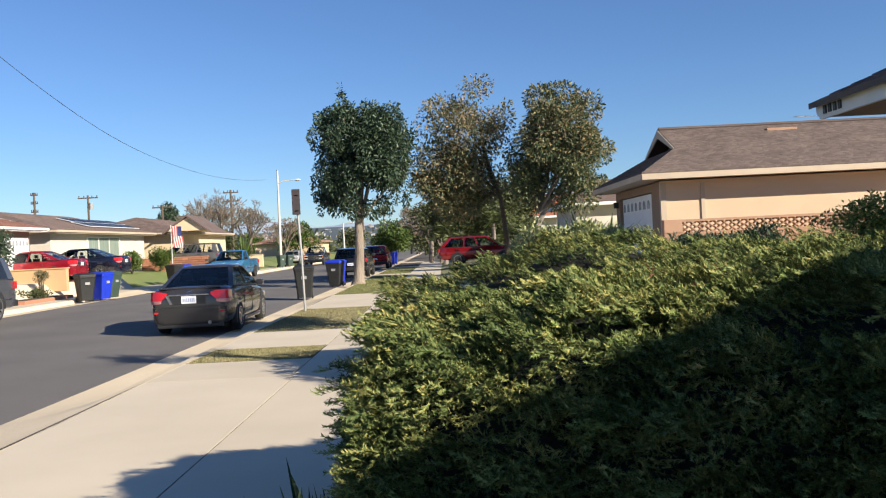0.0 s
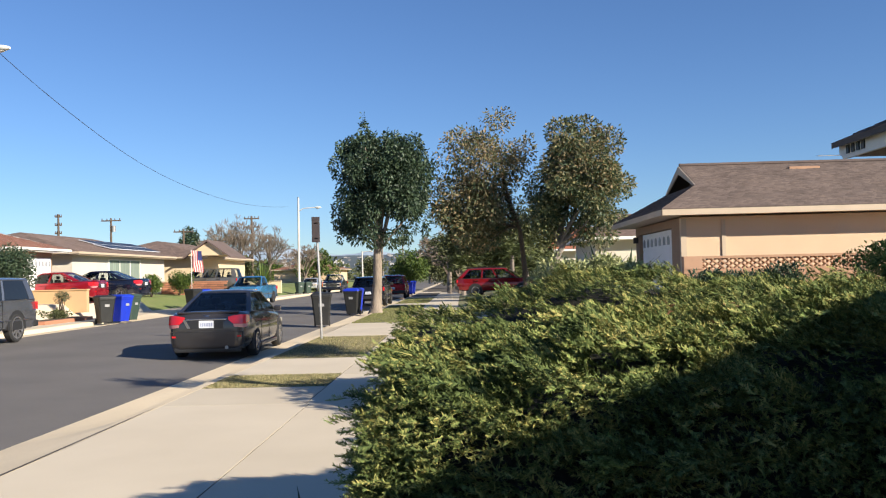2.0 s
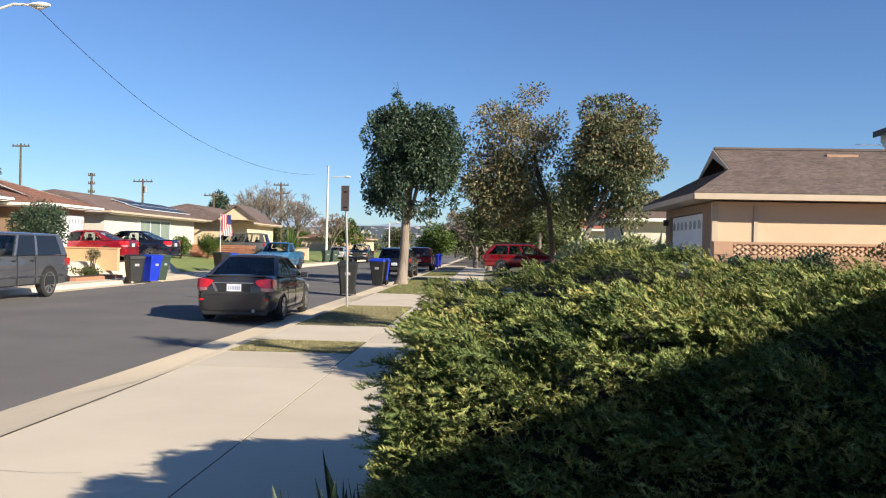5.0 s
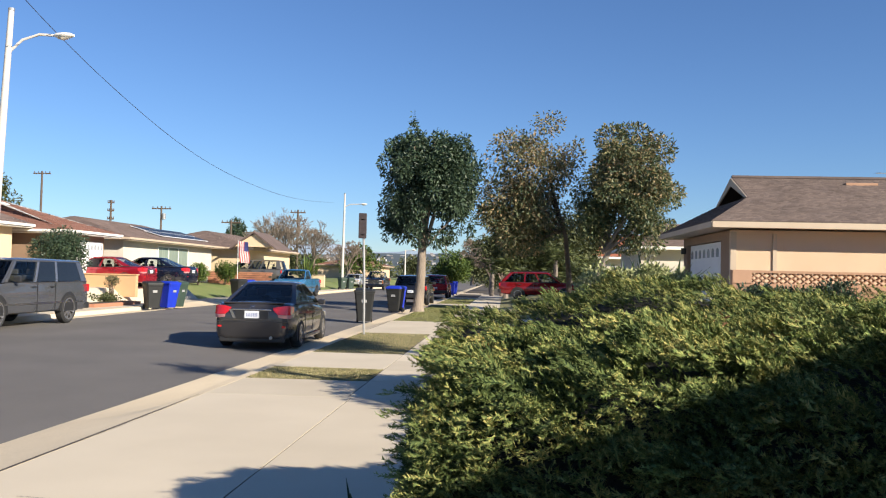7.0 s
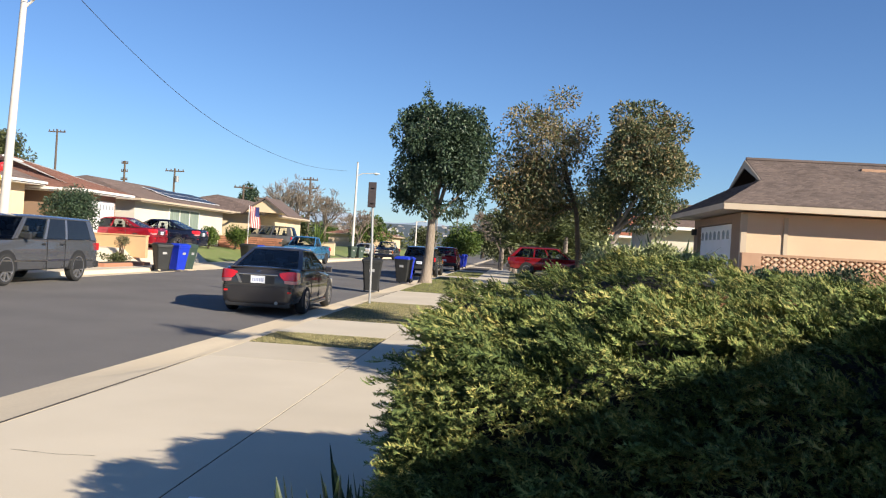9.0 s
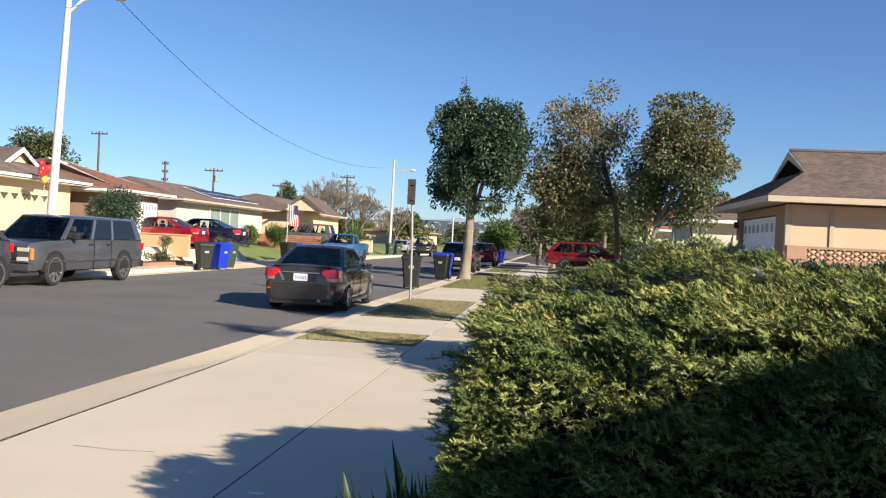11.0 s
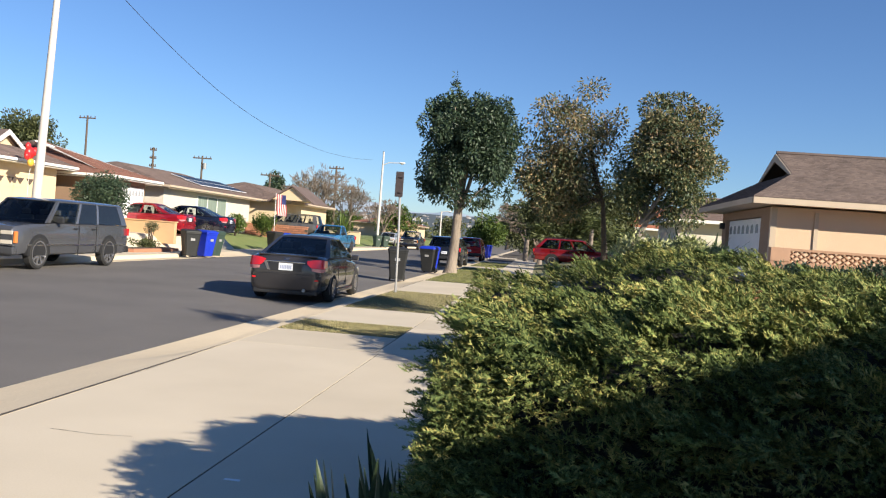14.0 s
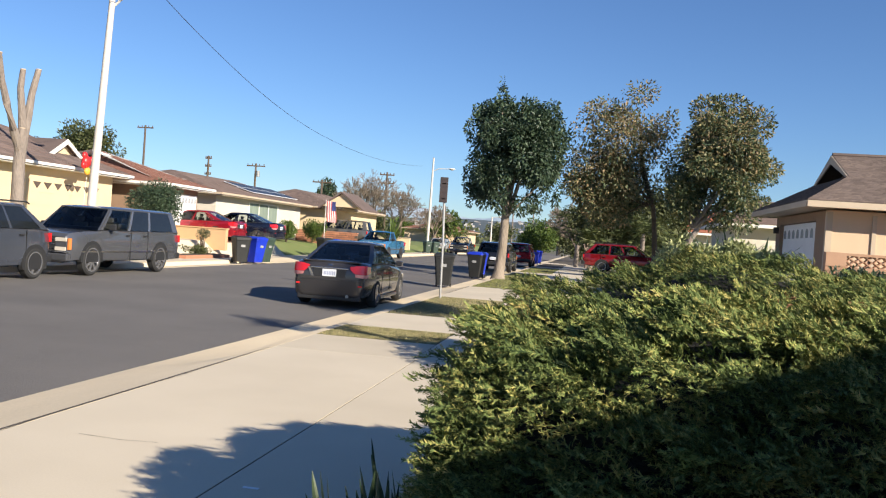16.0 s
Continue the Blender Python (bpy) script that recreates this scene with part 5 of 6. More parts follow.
def wagon(name, m, label, paintm, L, W, H, wb, r, hood, belt, front_style="plain", rear_rake=0.18, rim=None, category="car", roof_rack=False, cab_end=None, trim=True, spokes=5, rf=0.64, clear=0.28, pillar_trim=None, privacy=()):
    """A two-box vehicle: SUV, van or estate. hood: the bonnet's height; cab_end: y of the cab's rear wall for a pickup."""
    c = thing(name, m, label, category)
    h, hw = L / 2, W / 2
    yf = h - 0.27 * L          # windscreen foot
    st = [(-h, 0.45, belt * 0.93, hw * 0.93, 0.96), (-h + 0.06, 0.36, belt, hw * 0.97, 0.95), (-h + 0.5, clear + 0.02, belt + 0.01, hw, 0.955), (0, clear, belt, hw, 0.955), (yf - 0.05, clear, belt, hw, 0.95), (yf + 0.3, clear, hood + 0.035, hw, 0.92), (yf + 0.75, clear, hood + 0.025, hw, 0.90), (h - 0.4, clear + 0.02, hood, hw * 0.985, 0.92), (h - 0.08, 0.34, hood * 0.96, hw * 0.95, 0.92), (h, 0.42, hood * 0.88, hw * 0.90, 0.94)]
    part("body", car_body(st, 0.025), paintm, c, smooth=True)
    yd = -h + 0.03 if cab_end is None else cab_end
    pl = [(0.02, 0.03), (0.34, 0.028), (0.60, 0.028), (0.965, 0.07)] if cab_end is None else [(0.03, 0.05), (0.95, 0.1)]
    cabin(c, paintm, belt, H - 0.05, yf + 0.26, yf - 0.48, yd + rear_rake, yd, hw * 0.93, hw * 0.76, pl, trimm=pillar_trim, privacy=privacy)
    arches(c, (hw, -hw), (h - 0.17 * L, h - 0.17 * L - wb), r, 0.35 if clear < 0.3 else 0.12)
    for x in (hw - 0.1, -hw + 0.1):
        for y in (h - 0.17 * L, h - 0.17 * L - wb):
            wheel(c, x * (hw - 0.098) / (hw - 0.1), y, r, 0.24, rim or M["rim"], spokes=spokes, rf=rf)
    if cab_end is not None:
        part("bed_liner", box(-hw * 0.82, -h + 0.08, belt - 0.02, hw * 0.82, yd - 0.1, belt + 0.035), M["black"], c)
    part("front_bumper", box(-hw * 0.97, h - 0.12, 0.40, hw * 0.97, h + 0.09, 0.60, 0.04), paintm if front_style != "chrome" else M["galv"], c)
    part("rear_bumper", box(-hw * 0.97, -h - 0.09, 0.40, hw * 0.97, -h + 0.12, 0.60, 0.04), M["black"], c)
    part("bumper_strip", box(-hw * 0.95, h - 0.05, 0.602, hw * 0.95, h + 0.095, 0.63, 0.008), M["chrome"] if trim else M["black"], c)
    gz0, gz1 = 0.64, hood * 0.88
    part("grille", box(-hw * 0.58, h - 0.05, gz0, hw * 0.58, h + 0.012, gz1, 0.01), M["black"], c)
    for k in range(3):
        zz = gz0 + (gz1 - gz0) * (k + 0.5) / 3
        part("grille_slat", box(-hw * 0.56, h + 0.008, zz - 0.012, hw * 0.56, h + 0.022, zz + 0.012), M["chrome"] if trim else M["black"], c)
    for s in (-1, 1):
        for zz in (gz0 + 0.07, gz1 - 0.07):
            part("headlamp", box(s * hw * 0.73 - 0.15, h - 0.06, zz - 0.05, s * hw * 0.73 + 0.17, h + 0.016, zz + 0.05, 0.012), M["lamp_clear"], c)
        part("indicator", box(s * hw * 0.94 - 0.03, h - 0.11, gz0 + 0.05, s * hw * 0.94 + 0.03, h - 0.0, gz1 - 0.03, 0.012), M["lamp_amber"], c)
        part("tail_lamp", box(s * hw * 0.93 - 0.06, -h - 0.015, belt * 0.76, s * hw * 0.93 + 0.028, -h + 0.06, belt * 0.95, 0.015), M["lamp_red"], c)
        a, b = sorted((s * (hw - 0.02), s * (hw + 0.18)))
        part("door_mirror", box(a, yf - 0.26, belt + 0.02, b, yf - 0.16, belt + 0.17, 0.03), M["black"], c)
        a, b = sorted((s * hw * 0.99, s * hw * 1.012))
        if trim:
            part("side_moulding", box(a, -h + 0.35, 0.62, b, h - 0.5, 0.67), M["chrome"], c)
        for yd2 in (yf - 1.15, yf - 2.1):
            if yd2 > -h + 0.6:
                part("door_handle", box(a, yd2 - 0.08, belt - 0.14, b + (0.02 if s > 0 else 0), yd2 + 0.08, belt - 0.1), M["black"], c)
                part("door_seam", box(a, yd2 - 0.17, 0.36, min(b, b) if s > 0 else b, yd2 - 0.16, belt), M["black"], c)
        if roof_rack:
            part("roof_rail", tube([(s * hw * 0.66, yf - 0.7, H), (s * hw * 0.66, yf - 0.8, H + 0.045), (s * hw * 0.66, -h + 0.6, H + 0.045), (s * hw * 0.66, -h + 0.5, H)], 0.02, 6), M["black"], c)
    p = part("number_plate", box(-0.155, -h - 0.105, 0.68, 0.155, -h - 0.02, 0.83), M["plate"], c)
    bars(p, -0.13, 0.13, -h - 0.109, 0.715, 0.79, 6, M["plate_ink"])
    return c


RZ = ROAD + 0.03
sedan("sedan_car", pose(-5.38, 19.95, RZ, 0, 0, 2.0), "dark grey four-door sedan parked at the curb", M["civic_paint"])
wagon("suv", pose(-14.0, 22.9, RZ, 0, 0, 180), "pewter grey full-size SUV parked facing oncoming traffic", M["grey_paint"], 5.85, 1.97, 1.9, 3.62, 0.43, 1.16, 1.22, rim=M["rim"], spokes=9, rf=0.72, clear=0.36, pillar_trim=M["rim"], privacy=((0.357, 0.583), (0.617, 0.925)))
wagon("suv", pose(-13.95, 16.98, RZ, 0, 0, 180), "slate blue crossover SUV parked at the far curb", M["slate_paint"], 4.4, 1.9, 1.80, 3.05, 0.38, 1.08, 1.18, rear_rake=0.78, roof_rack=True, trim=False, rf=0.70, privacy=((0.357, 0.583), (0.617, 0.92)))
sedan("sedan_car", pose(-19.1, 39.4, 0.68, 0, 0, 90), "bright red coupe parked nose-in on the driveway", M["red_paint"], 4.5, 1.78, 1.42)
sedan("sedan_car", pose(-18.3, 42.6, 0.72, 0, 0, 90), "dark navy sedan parked nose-in on the driveway", M["navy_paint"], 4.6, 1.8, 1.43)
wagon("pickup_truck", pose(-14.1, 56.9, RZ + 0.02, 0, 0, 177), "light blue older pickup truck parked facing the camera", M["blue_paint"], 4.9, 1.98, 1.83, 3.0, 0.37, 1.16, 1.2, front_style="chrome", cab_end=-0.3, rear_rake=0.1, category="truck")
wagon("suv", pose(-17.8, 58.6, 0.62, 0, 0, 90), "taupe grey estate SUV parked across the driveway", M["taupe_paint"], 4.7, 1.85, 1.75, 2.75, 0.36, 1.05, 1.1, trim=False)
wagon("van", pose(-5.12, 48.6, RZ), "dark maroon-black minivan parked at the curb", M["black_paint"], 4.8, 1.85, 1.64, 3.0, 0.33, 1.05, 1.12, trim=False)
wagon("suv", pose(-4.95, 62.5, RZ), "red compact SUV parked at the curb", M["red_paint"], 4.4, 1.8, 1.7, 2.6, 0.34, 1.02, 1.08, trim=False)
wagon("pickup_truck", pose(-13.6, 90, RZ, 0, 0, 180), "dark pickup truck parked far down the street", M["navy_paint"], 5.4, 2.0, 1.9, 3.4, 0.39, 1.2, 1.22, cab_end=-0.6, category="truck")
wagon("suv", pose(-17.2, 96, 0.0, 0, 0, 180), "white car parked far down the street", M["white_paint"], 4.4, 1.8, 1.5, 2.6, 0.33, 0.95, 1.0, trim=False)
wagon("station_wagon", pose(2.05, 49.0, 0.28, 0, 0, -98), "maroon station wagon parked on a driveway", M["maroon_paint"], 4.5, 1.75, 1.6, 2.65, 0.33, 0.98, 1.0, rear_rake=0.55, roof_rack=True, trim=False)


# ---- bins ----
def bin_(m, label, bodym, lidm, group="wheeled bins"):
    b = thing("wheeled_bin", m, label, "bin", group)
    def ring(z, w, d0, d1, c=0.05):
        z, w, d0, d1 = z * 1.05, w * 1.1, d0 * 1.08, d1 * 1.08
        return [(-w + c, d0, z), (w - c, d0, z), (w, d0 + c, z), (w, d1 - c, z), (w - c, d1, z), (-w + c, d1, z), (-w, d1 - c, z), (-w, d0 + c, z)]
    part("body", loft([ring(0.06, 0.22, -0.24, 0.24), ring(0.5, 0.26, -0.31, 0.28), ring(0.9, 0.295, -0.38, 0.32), ring(0.96, 0.31, -0.40, 0.34), ring(1.0, 0.31, -0.40, 0.34)]), bodym, b)
    part("lid", loft([ring(1.0, 0.325, -0.42, 0.36), ring(1.05, 0.325, -0.42, 0.36), ring(1.11, 0.25, -0.3, 0.28)]), lidm, b)
    part("handle", tube([(-0.25, 0.36, 0.96), (-0.25, 0.43, 0.98), (0.25, 0.43, 0.98), (0.25, 0.36, 0.96)], 0.017, 6), bodym, b)
    for s in (-1, 1):
        part("wheel", tube([(s * 0.22, 0.27, 0.11), (s * 0.27, 0.27, 0.11)], 0.11, 14), M["rubber"], b)
    part("front_mark", box(-0.09, -0.39, 0.70, 0.09, -0.345, 0.80), M["mark_grey"], b)
    return b


bk = bin_(pose(-14.55, 34.2, RZ, 0, 0, 40), "black wheeled rubbish bin standing in the gutter", M["bin_black"], M["bin_black"])
bl = bin_(pose(-14.22, 35.0, RZ, 0, 0, 70), "bright blue wheeled recycling bin in the gutter", M["bin_blue"], M["bin_blue"])
bg_ = bin_(pose(-14.22, 35.9, RZ, 0, 0, 75), "dark green wheeled garden bin in the gutter", M["bin_green"], M["bin_green"])
copy_thing(bk, pose(-15.1, 47.2, RZ + 0.05, 0, 0, 60))
copy_thing(bl, pose(-14.9, 48.2, RZ, 0, 0, 60))
copy_thing(bk, pose(-4.74, 28.8, RZ, 0, 0, 8))
bb = bin_(pose(-4.73, 36.9, RZ, 0, 0, -8), "black wheeled bin with a blue lid", M["bin_black"], M["bin_blue"])
copy_thing(bl, pose(-4.76, 37.85, RZ, 0, 0, -5))
copy_thing(bl, pose(-4.5, 71, RZ, 0, 0, 180))
copy_thing(bl, pose(-4.4, 73.5, RZ, 0, 0, 180))
copy_thing(bg_, pose(-15.6, 80.5, 0.0, 0, 0, 40))
copy_thing(bg_, pose(-15.0, 81.3, 0.0, 0, 0, 40))

# ---- street furniture ----
sg = thing("street_sign", pose(-3.59, 21.94, 0), "dark street sign seen from behind on a thin steel post", "sign")
part("post", tube([(0, 0, -0.2), (-0.03, 0, 1.5), (-0.09, 0, 3.05)], 0.032, 8), M["galv"], sg)
part("sign_plate", box(-0.20, -0.06, 2.50, 0.01, -0.045, 3.16, 0.01), mat("sign_back", (0.10, 0.075, 0.07), (0.06, 0.05, 0.05), 0.5, 0.3, scale=9, fine=30), sg, "dark brown sign plate back")
for zz in (2.58, 2.98):
    part("bracket", box(-0.14, -0.06, zz, -0.04, -0.03, zz + 0.03), M["galv"], sg)

def lamp_post(m, label, lean, top, arm, head):
    l = thing("street_lamp", m, label, "street lamp", "street lamps")
    part("pole", tube([(0, 0, -0.2), (lean[0] * 0.5, lean[1] * 0.5, top * 0.5), (lean[0], lean[1], top)], [0.16, 0.125, 0.09], 12), M["pole_concrete"], l, smooth=True)
    part("collar", tube([(lean[0], lean[1], top), (lean[0], lean[1], top + 0.08)], 0.1, 10), M["galv"], l)
    part("arm", tube(arm, 0.045, 8), M["pole_concrete"], l, smooth=True)
    hx, hy, hz = head
    rings = []
    for u, w, t in ((0, 0.05, 0.04), (0.1, 0.11, 0.08), (0.35, 0.16, 0.1), (0.55, 0.13, 0.08), (0.68, 0.05, 0.04)):
        rings.append([(hx + u, hy + w * math.cos(a), hz + t * math.sin(a)) for a in [2 * math.pi * k / 10 for k in range(10)]])
    hd = part("lamp_head", loft(rings), M["trim_white"], l, "pale cobra-head lantern", True)
    o = link("lens", loft([[(hx + u, hy + w * math.cos(a), hz - 0.08 + t * math.sin(a)) for a in [2 * math.pi * k / 10 for k in range(10)]] for u, w, t in ((0.15, 0.06, 0.04), (0.3, 0.1, 0.08), (0.5, 0.06, 0.04))]), M["lamp_clear"])
    o.parent = hd
    return l

lamp_post(pose(-16.2, 25.6, 0), "tall pale concrete street lamp leaning slightly", (0.0, 0.65), 9.9, [(0, 0.58, 8.5), (0.4, 0.68, 8.95), (0.9, 0.78, 9.15), (1.4, 0.88, 9.15)], (1.35, 0.88, 9.15))
lamp_post(pose(-17.2, 88.6, 0), "tall pale concrete street lamp in the distance", (0.0, 0.4), 10.0, [(0, 0.3, 8.6), (0.6, 0.3, 8.9), (1.8, 0.3, 8.95)], (1.75, 0.3, 8.95))
lamp_post(pose(-15.35, 129, 0), "pale street lamp far down the street", (0.0, 0.0), 5.3, [(0, 0, 5.0), (0.3, 0, 5.3), (1.0, 0, 5.35)], (0.95, 0, 5.35))

def utility_pole(x, y, top, arms=1, width=2.4):
    u = thing("utility_pole", pose(x, y, 0), "weathered wooden utility pole with a crossarm", "utility pole", "utility poles")
    part("pole", tube([(0, 0, -0.5), (0, 0, top)], [0.2, 0.13], 8), M["wood_pole"], u)
    for k in range(arms):
        z = top - 0.35 - 1.1 * k
        part("crossarm", box(-width / 2, -0.08, z - 0.08, width / 2, 0.08, z + 0.08), M["wood_pole"], u)
        for q in (-0.45, -0.2, 0.2, 0.45):
            part("insulator", tube([(q * width, 0, z + 0.08), (q * width, 0, z + 0.3)], 0.06, 6), M["wood_pole"], u)
    return u

for x, y, t, a, w in ((-62.9, 110, 14.5, 1, 2.4), (-53.1, 110, 10.7, 3, 0.9), (-46.1, 110, 10.0, 1, 2.6), (-36.5, 110, 8.3, 1, 2.6), (-33.3, 110, 7.0, 1, 2.4), (-27.5, 110, 9.8, 2, 2.0), (-25.2, 110, 7.2, 1, 2.0)):
    p = utility_pole(x, y, t, a, w)
part("transformer", tube([(0.35, 0, 8.2), (0.35, 0, 9.0)], 0.25, 10), M["galv"], [o for o in scene.objects if o.name.startswith("utility_pole") and abs(o.location.x + 46.1) < 0.1][0])

def cable(pts, r=0.012):
    """A hanging cable through a few points, smoothed."""
    cu = bpy.data.curves.new("overhead_cable", "CURVE")
    cu.dimensions, cu.bevel_depth, cu.bevel_resolution = "3D", r, 1
    sp_ = cu.splines.new("NURBS")
    sp_.points.add(len(pts) - 1)
    for q, p in zip(sp_.points, pts):
        q.co = (*p, 1)
    sp_.order_u, sp_.use_endpoint_u = 4, True
    cu.materials.append(M["wire"])
    return new("overhead_cable", cu)

tagged(cable([(-14.3, 19.0, 11.2), (-14.5, 22, 10.2), (-14.75, 26.16, 9.2), (-15.18, 33.15, 8.15), (-15.66, 41.04, 7.3), (-16.4, 53.3, 7.0), (-17.5, 72, 7.6), (-18.6, 90, 9.2)], 0.011), "thin black overhead cable sagging along the street", "cable")


# ---- walls, planters and small things on the far side ----
tw = thing("garden_wall", pose(0, 0, 0), "low orange-tan stucco retaining wall beside the driveway", "wall")
part("wall", box(-20.5, 36.6, 0.3, -16.35, 36.85, 1.27, 0.02), M["wall_orange"], tw)
part("cap", box(-20.5, 36.56, 1.27, -16.32, 36.89, 1.32), M["wall_orange"], tw)
bwall = thing("brick_wall", pose(0, 0, 0), "low red brick garden wall by the lawn", "wall")
part("base", box(-20.9, 56.42, 0.4, -15.8, 56.7, 1.42), M["joint"], bwall)
bm = box(0, -0.02, 0, 0.42, 0.0, 0.12)
me0 = None
rb = random.Random(4)
for r in range(6):
    for k in range(11):
        if me0 is None:
            o = link("brick", bm, M["brick"])
            me0 = o.data
        else:
            o = new("brick", me0)
        o.parent = bwall
        o.location = (-20.8 + (k + 0.5 * (r % 2)) * 0.44, 56.42 - rb.uniform(0, 0.008), 0.56 + r * 0.145)
part("cap", box(-20.9, 56.38, 1.42, -15.78, 56.74, 1.5), M["brick"], bwall)
pb = thing("planter_bed", pose(-16.6, 34.4, 0), "low brick planter bed with a clipped standard shrub", "planter")
part("edging", box(-1.2, -2.2, -0.02, 0.6, 2.0, 0.14, 0.02), M["brick"], pb)
part("bed_soil", box(-1.05, -2.05, 0.12, 0.45, 1.85, 0.155), M["soil"], pb)
cw = thing("garden_wall", pose(0, 0, 0), "cream block garden wall down the street", "wall")
part("wall", box(-24, 78, 0.2, -16.8, 78.3, 1.3), M["stucco_cream"], cw)
part("cap", box(-24, 77.95, 1.3, -16.8, 78.35, 1.36), M["trim_tan"], cw)


def bush(label, blobs, n, leaf, lm, base, seed, width=0.5, category="shrub", shell=0.5, droop=0.0, stems=6, name="shrub"):
    t = thing(name, pose(*base), label, category)
    rg = np.random.default_rng(seed)
    off = -np.array(base, float)
    p, u = blob_points(rg, n, blobs, shell)
    quick("foliage", *leaves(rg, p + off, u, leaf, width, droop), lm, t)
    bm = bmesh.new()
    for k in range(stems):
        c = np.array(blobs[int(rg.integers(len(blobs)))][0]) + off
        tube([(rg.normal(0, 0.05), rg.normal(0, 0.05), -0.05), tuple(c * 0.5 + rg.normal(0, 0.05, 3)), tuple(c)], [0.035, 0.025, 0.01], 5, bm)
    part("stem", bm, M["bark_dark"], t)
    return t


rg = np.random.default_rng(9)
bush("clipped standard shrub in a planter", clumps(rg, (-16.7, 35.0, 1.05), (0.28, 0.28, 0.15), 8, 0.16), 700, 0.08, M["leaf_brown"], (-16.7, 35.0, 0.1), 31)
bush("low dark planting in the brick bed", clumps(rg, (-16.8, 34.4, 0.3), (0.6, 1.6, 0.12), 16, 0.2), 1500, 0.1, M["leaf_far"], (-16.8, 34.4, 0.1), 32)
bush("large rounded dark green shrub beside the garage", clumps(rg, (-18.4, 34.0, 2.15), (1.05, 1.2, 1.05), 44, 0.48), 9000, 0.11, M["leaf_dark"], (-18.4, 34.0, 0.7), 33)
bush("green shrub under the picture window", clumps(rg, (-18.9, 51.0, 1.45), (0.6, 1.5, 0.4), 18, 0.4), 3000, 0.13, M["leaf_green"], (-18.9, 51.0, 0.7), 34)
bush("green shrub at the house corner", clumps(rg, (-18.4, 54.6, 1.5), (0.6, 0.9, 0.4), 14, 0.4), 2600, 0.13, M["leaf_green"], (-18.4, 54.6, 0.7), 35)
# near side
bush("pale grey-green succulent shrub behind the hedge", clumps(rg, (2.45, 15.6, 1.36), (1.2, 0.9, 0.42), 54, 0.28), 12000, 0.085, M["leaf_pale"], (2.6, 15.6, 0.25), 36)
bush("dense green shrub beside the hedge", clumps(rg, (6.8, 12.4, 1.42), (1.3, 0.8, 0.6), 46, 0.32), 14000, 0.062, M["leaf_bright"], (6.8, 12.4, 0.4), 37)
bush("low dark juniper in front of the block wall", clumps(rg, (6.6, 19.6, 1.15), (1.6, 0.8, 0.2), 26, 0.35), 6000, 0.1, M["leaf_dark"], (6.6, 19.6, 0.45), 38)


def fronds(label, base, n, length, width, mat_, rise, seed, trunk=0.0, trunkr=0.12, name="palm", category="palm", leaflets=16, spiky=False):
    """A rosette of arching fronds, or of stiff blades."""
    t = thing(name, pose(*base), label, category)
    rg = np.random.default_rng(seed)
    if trunk:
        part("trunk", tube([(0, 0, -0.1), (0.03, 0, trunk * 0.5), (0, 0, trunk)], [trunkr * 1.2, trunkr, trunkr * 0.9], 8), M["bark_grey"], t)
    sets = []
    for k in range(n):
        a = rg.uniform(0, 2 * math.pi)
        e = rg.uniform(*rise)
        d = np.array([math.cos(a) * math.cos(e), math.sin(a) * math.cos(e), math.sin(e)])
        L = length * rg.uniform(0.7, 1.15)
        s = np.linspace(0, 1, 7)[:, None]
        line = np.array([0, 0, trunk]) + d * L * s + np.array([0, 0, -1]) * (0 if spiky else 0.45) * L * s**2
        side = unit(np.cross(d, [0, 0, 1]))
        if spiky:
            w = width * np.array([0.5, 1, 1, 0.85, 0.65, 0.4, 0.03])[:, None]
            up = np.cross(side, d)
            v = np.concatenate([line - side * w, line + up * -w * 0.4, line + side * w])
            tr = []
            for q in range(6):
                tr += [(q, q + 1, 7 + q), (q + 1, 8 + q, 7 + q), (7 + q, 8 + q, 14 + q), (8 + q, 15 + q, 14 + q)]
            sets.append((v, np.array(tr)))
        else:
            f = rg.uniform(0.1, 1, leaflets * 2)
            pts = np.stack([np.interp(f, s[:, 0], line[:, i]) for i in range(3)], 1)
            sg_ = np.where(np.arange(leaflets * 2) % 2, 1, -1)[:, None]
            dd = side * sg_ + d * 0.6 + rg.normal(0, 0.15, (leaflets * 2, 3)) + np.array([0, 0, -0.25])
            v, tr = leaves(rg, pts, unit(dd) * 4, width * 5, 0.12, 0.2, 0.0)
            sets.append((v, tr))
    quick("frond", *merge(*sets), mat_, t)
    return t


for k, (x, y) in enumerate(((2.5, 17.4), (3.0, 17.8), (3.45, 17.3))):
    fronds("spiky dark green agave behind the hedge", (x, y, 0.3), 30, 0.85, 0.045, M["leaf_dark"], (0.05, 1.2), 50 + k, 1.0, 0.08, "agave", "agave", spiky=True)
for k, (x, y, z, n, L, tr) in enumerate(((4.2, 55, 0.3, 30, 1.9, 1.6), (5.0, 52, 0.3, 30, 2.0, 1.4), (0.1, 54, 0.3, 26, 1.8, 1.6), (-0.9, 60, 0.3, 34, 2.2, 3.2), (3.2, 54, 0.3, 34, 2.3, 2.4))):
    fronds("feathery palm in a front garden", (x, y, z), n, L, 0.09, M["leaf_palm"], (0.1, 1.3), 60 + k, tr, 0.14)
fronds("spiky green yucca by the far curb", (-17.6, 74, 0.4), 40, 2.6, 0.07, M["leaf_green"], (0.4, 1.4), 71, 0.4, 0.1, "yucca", "yucca", spiky=True)
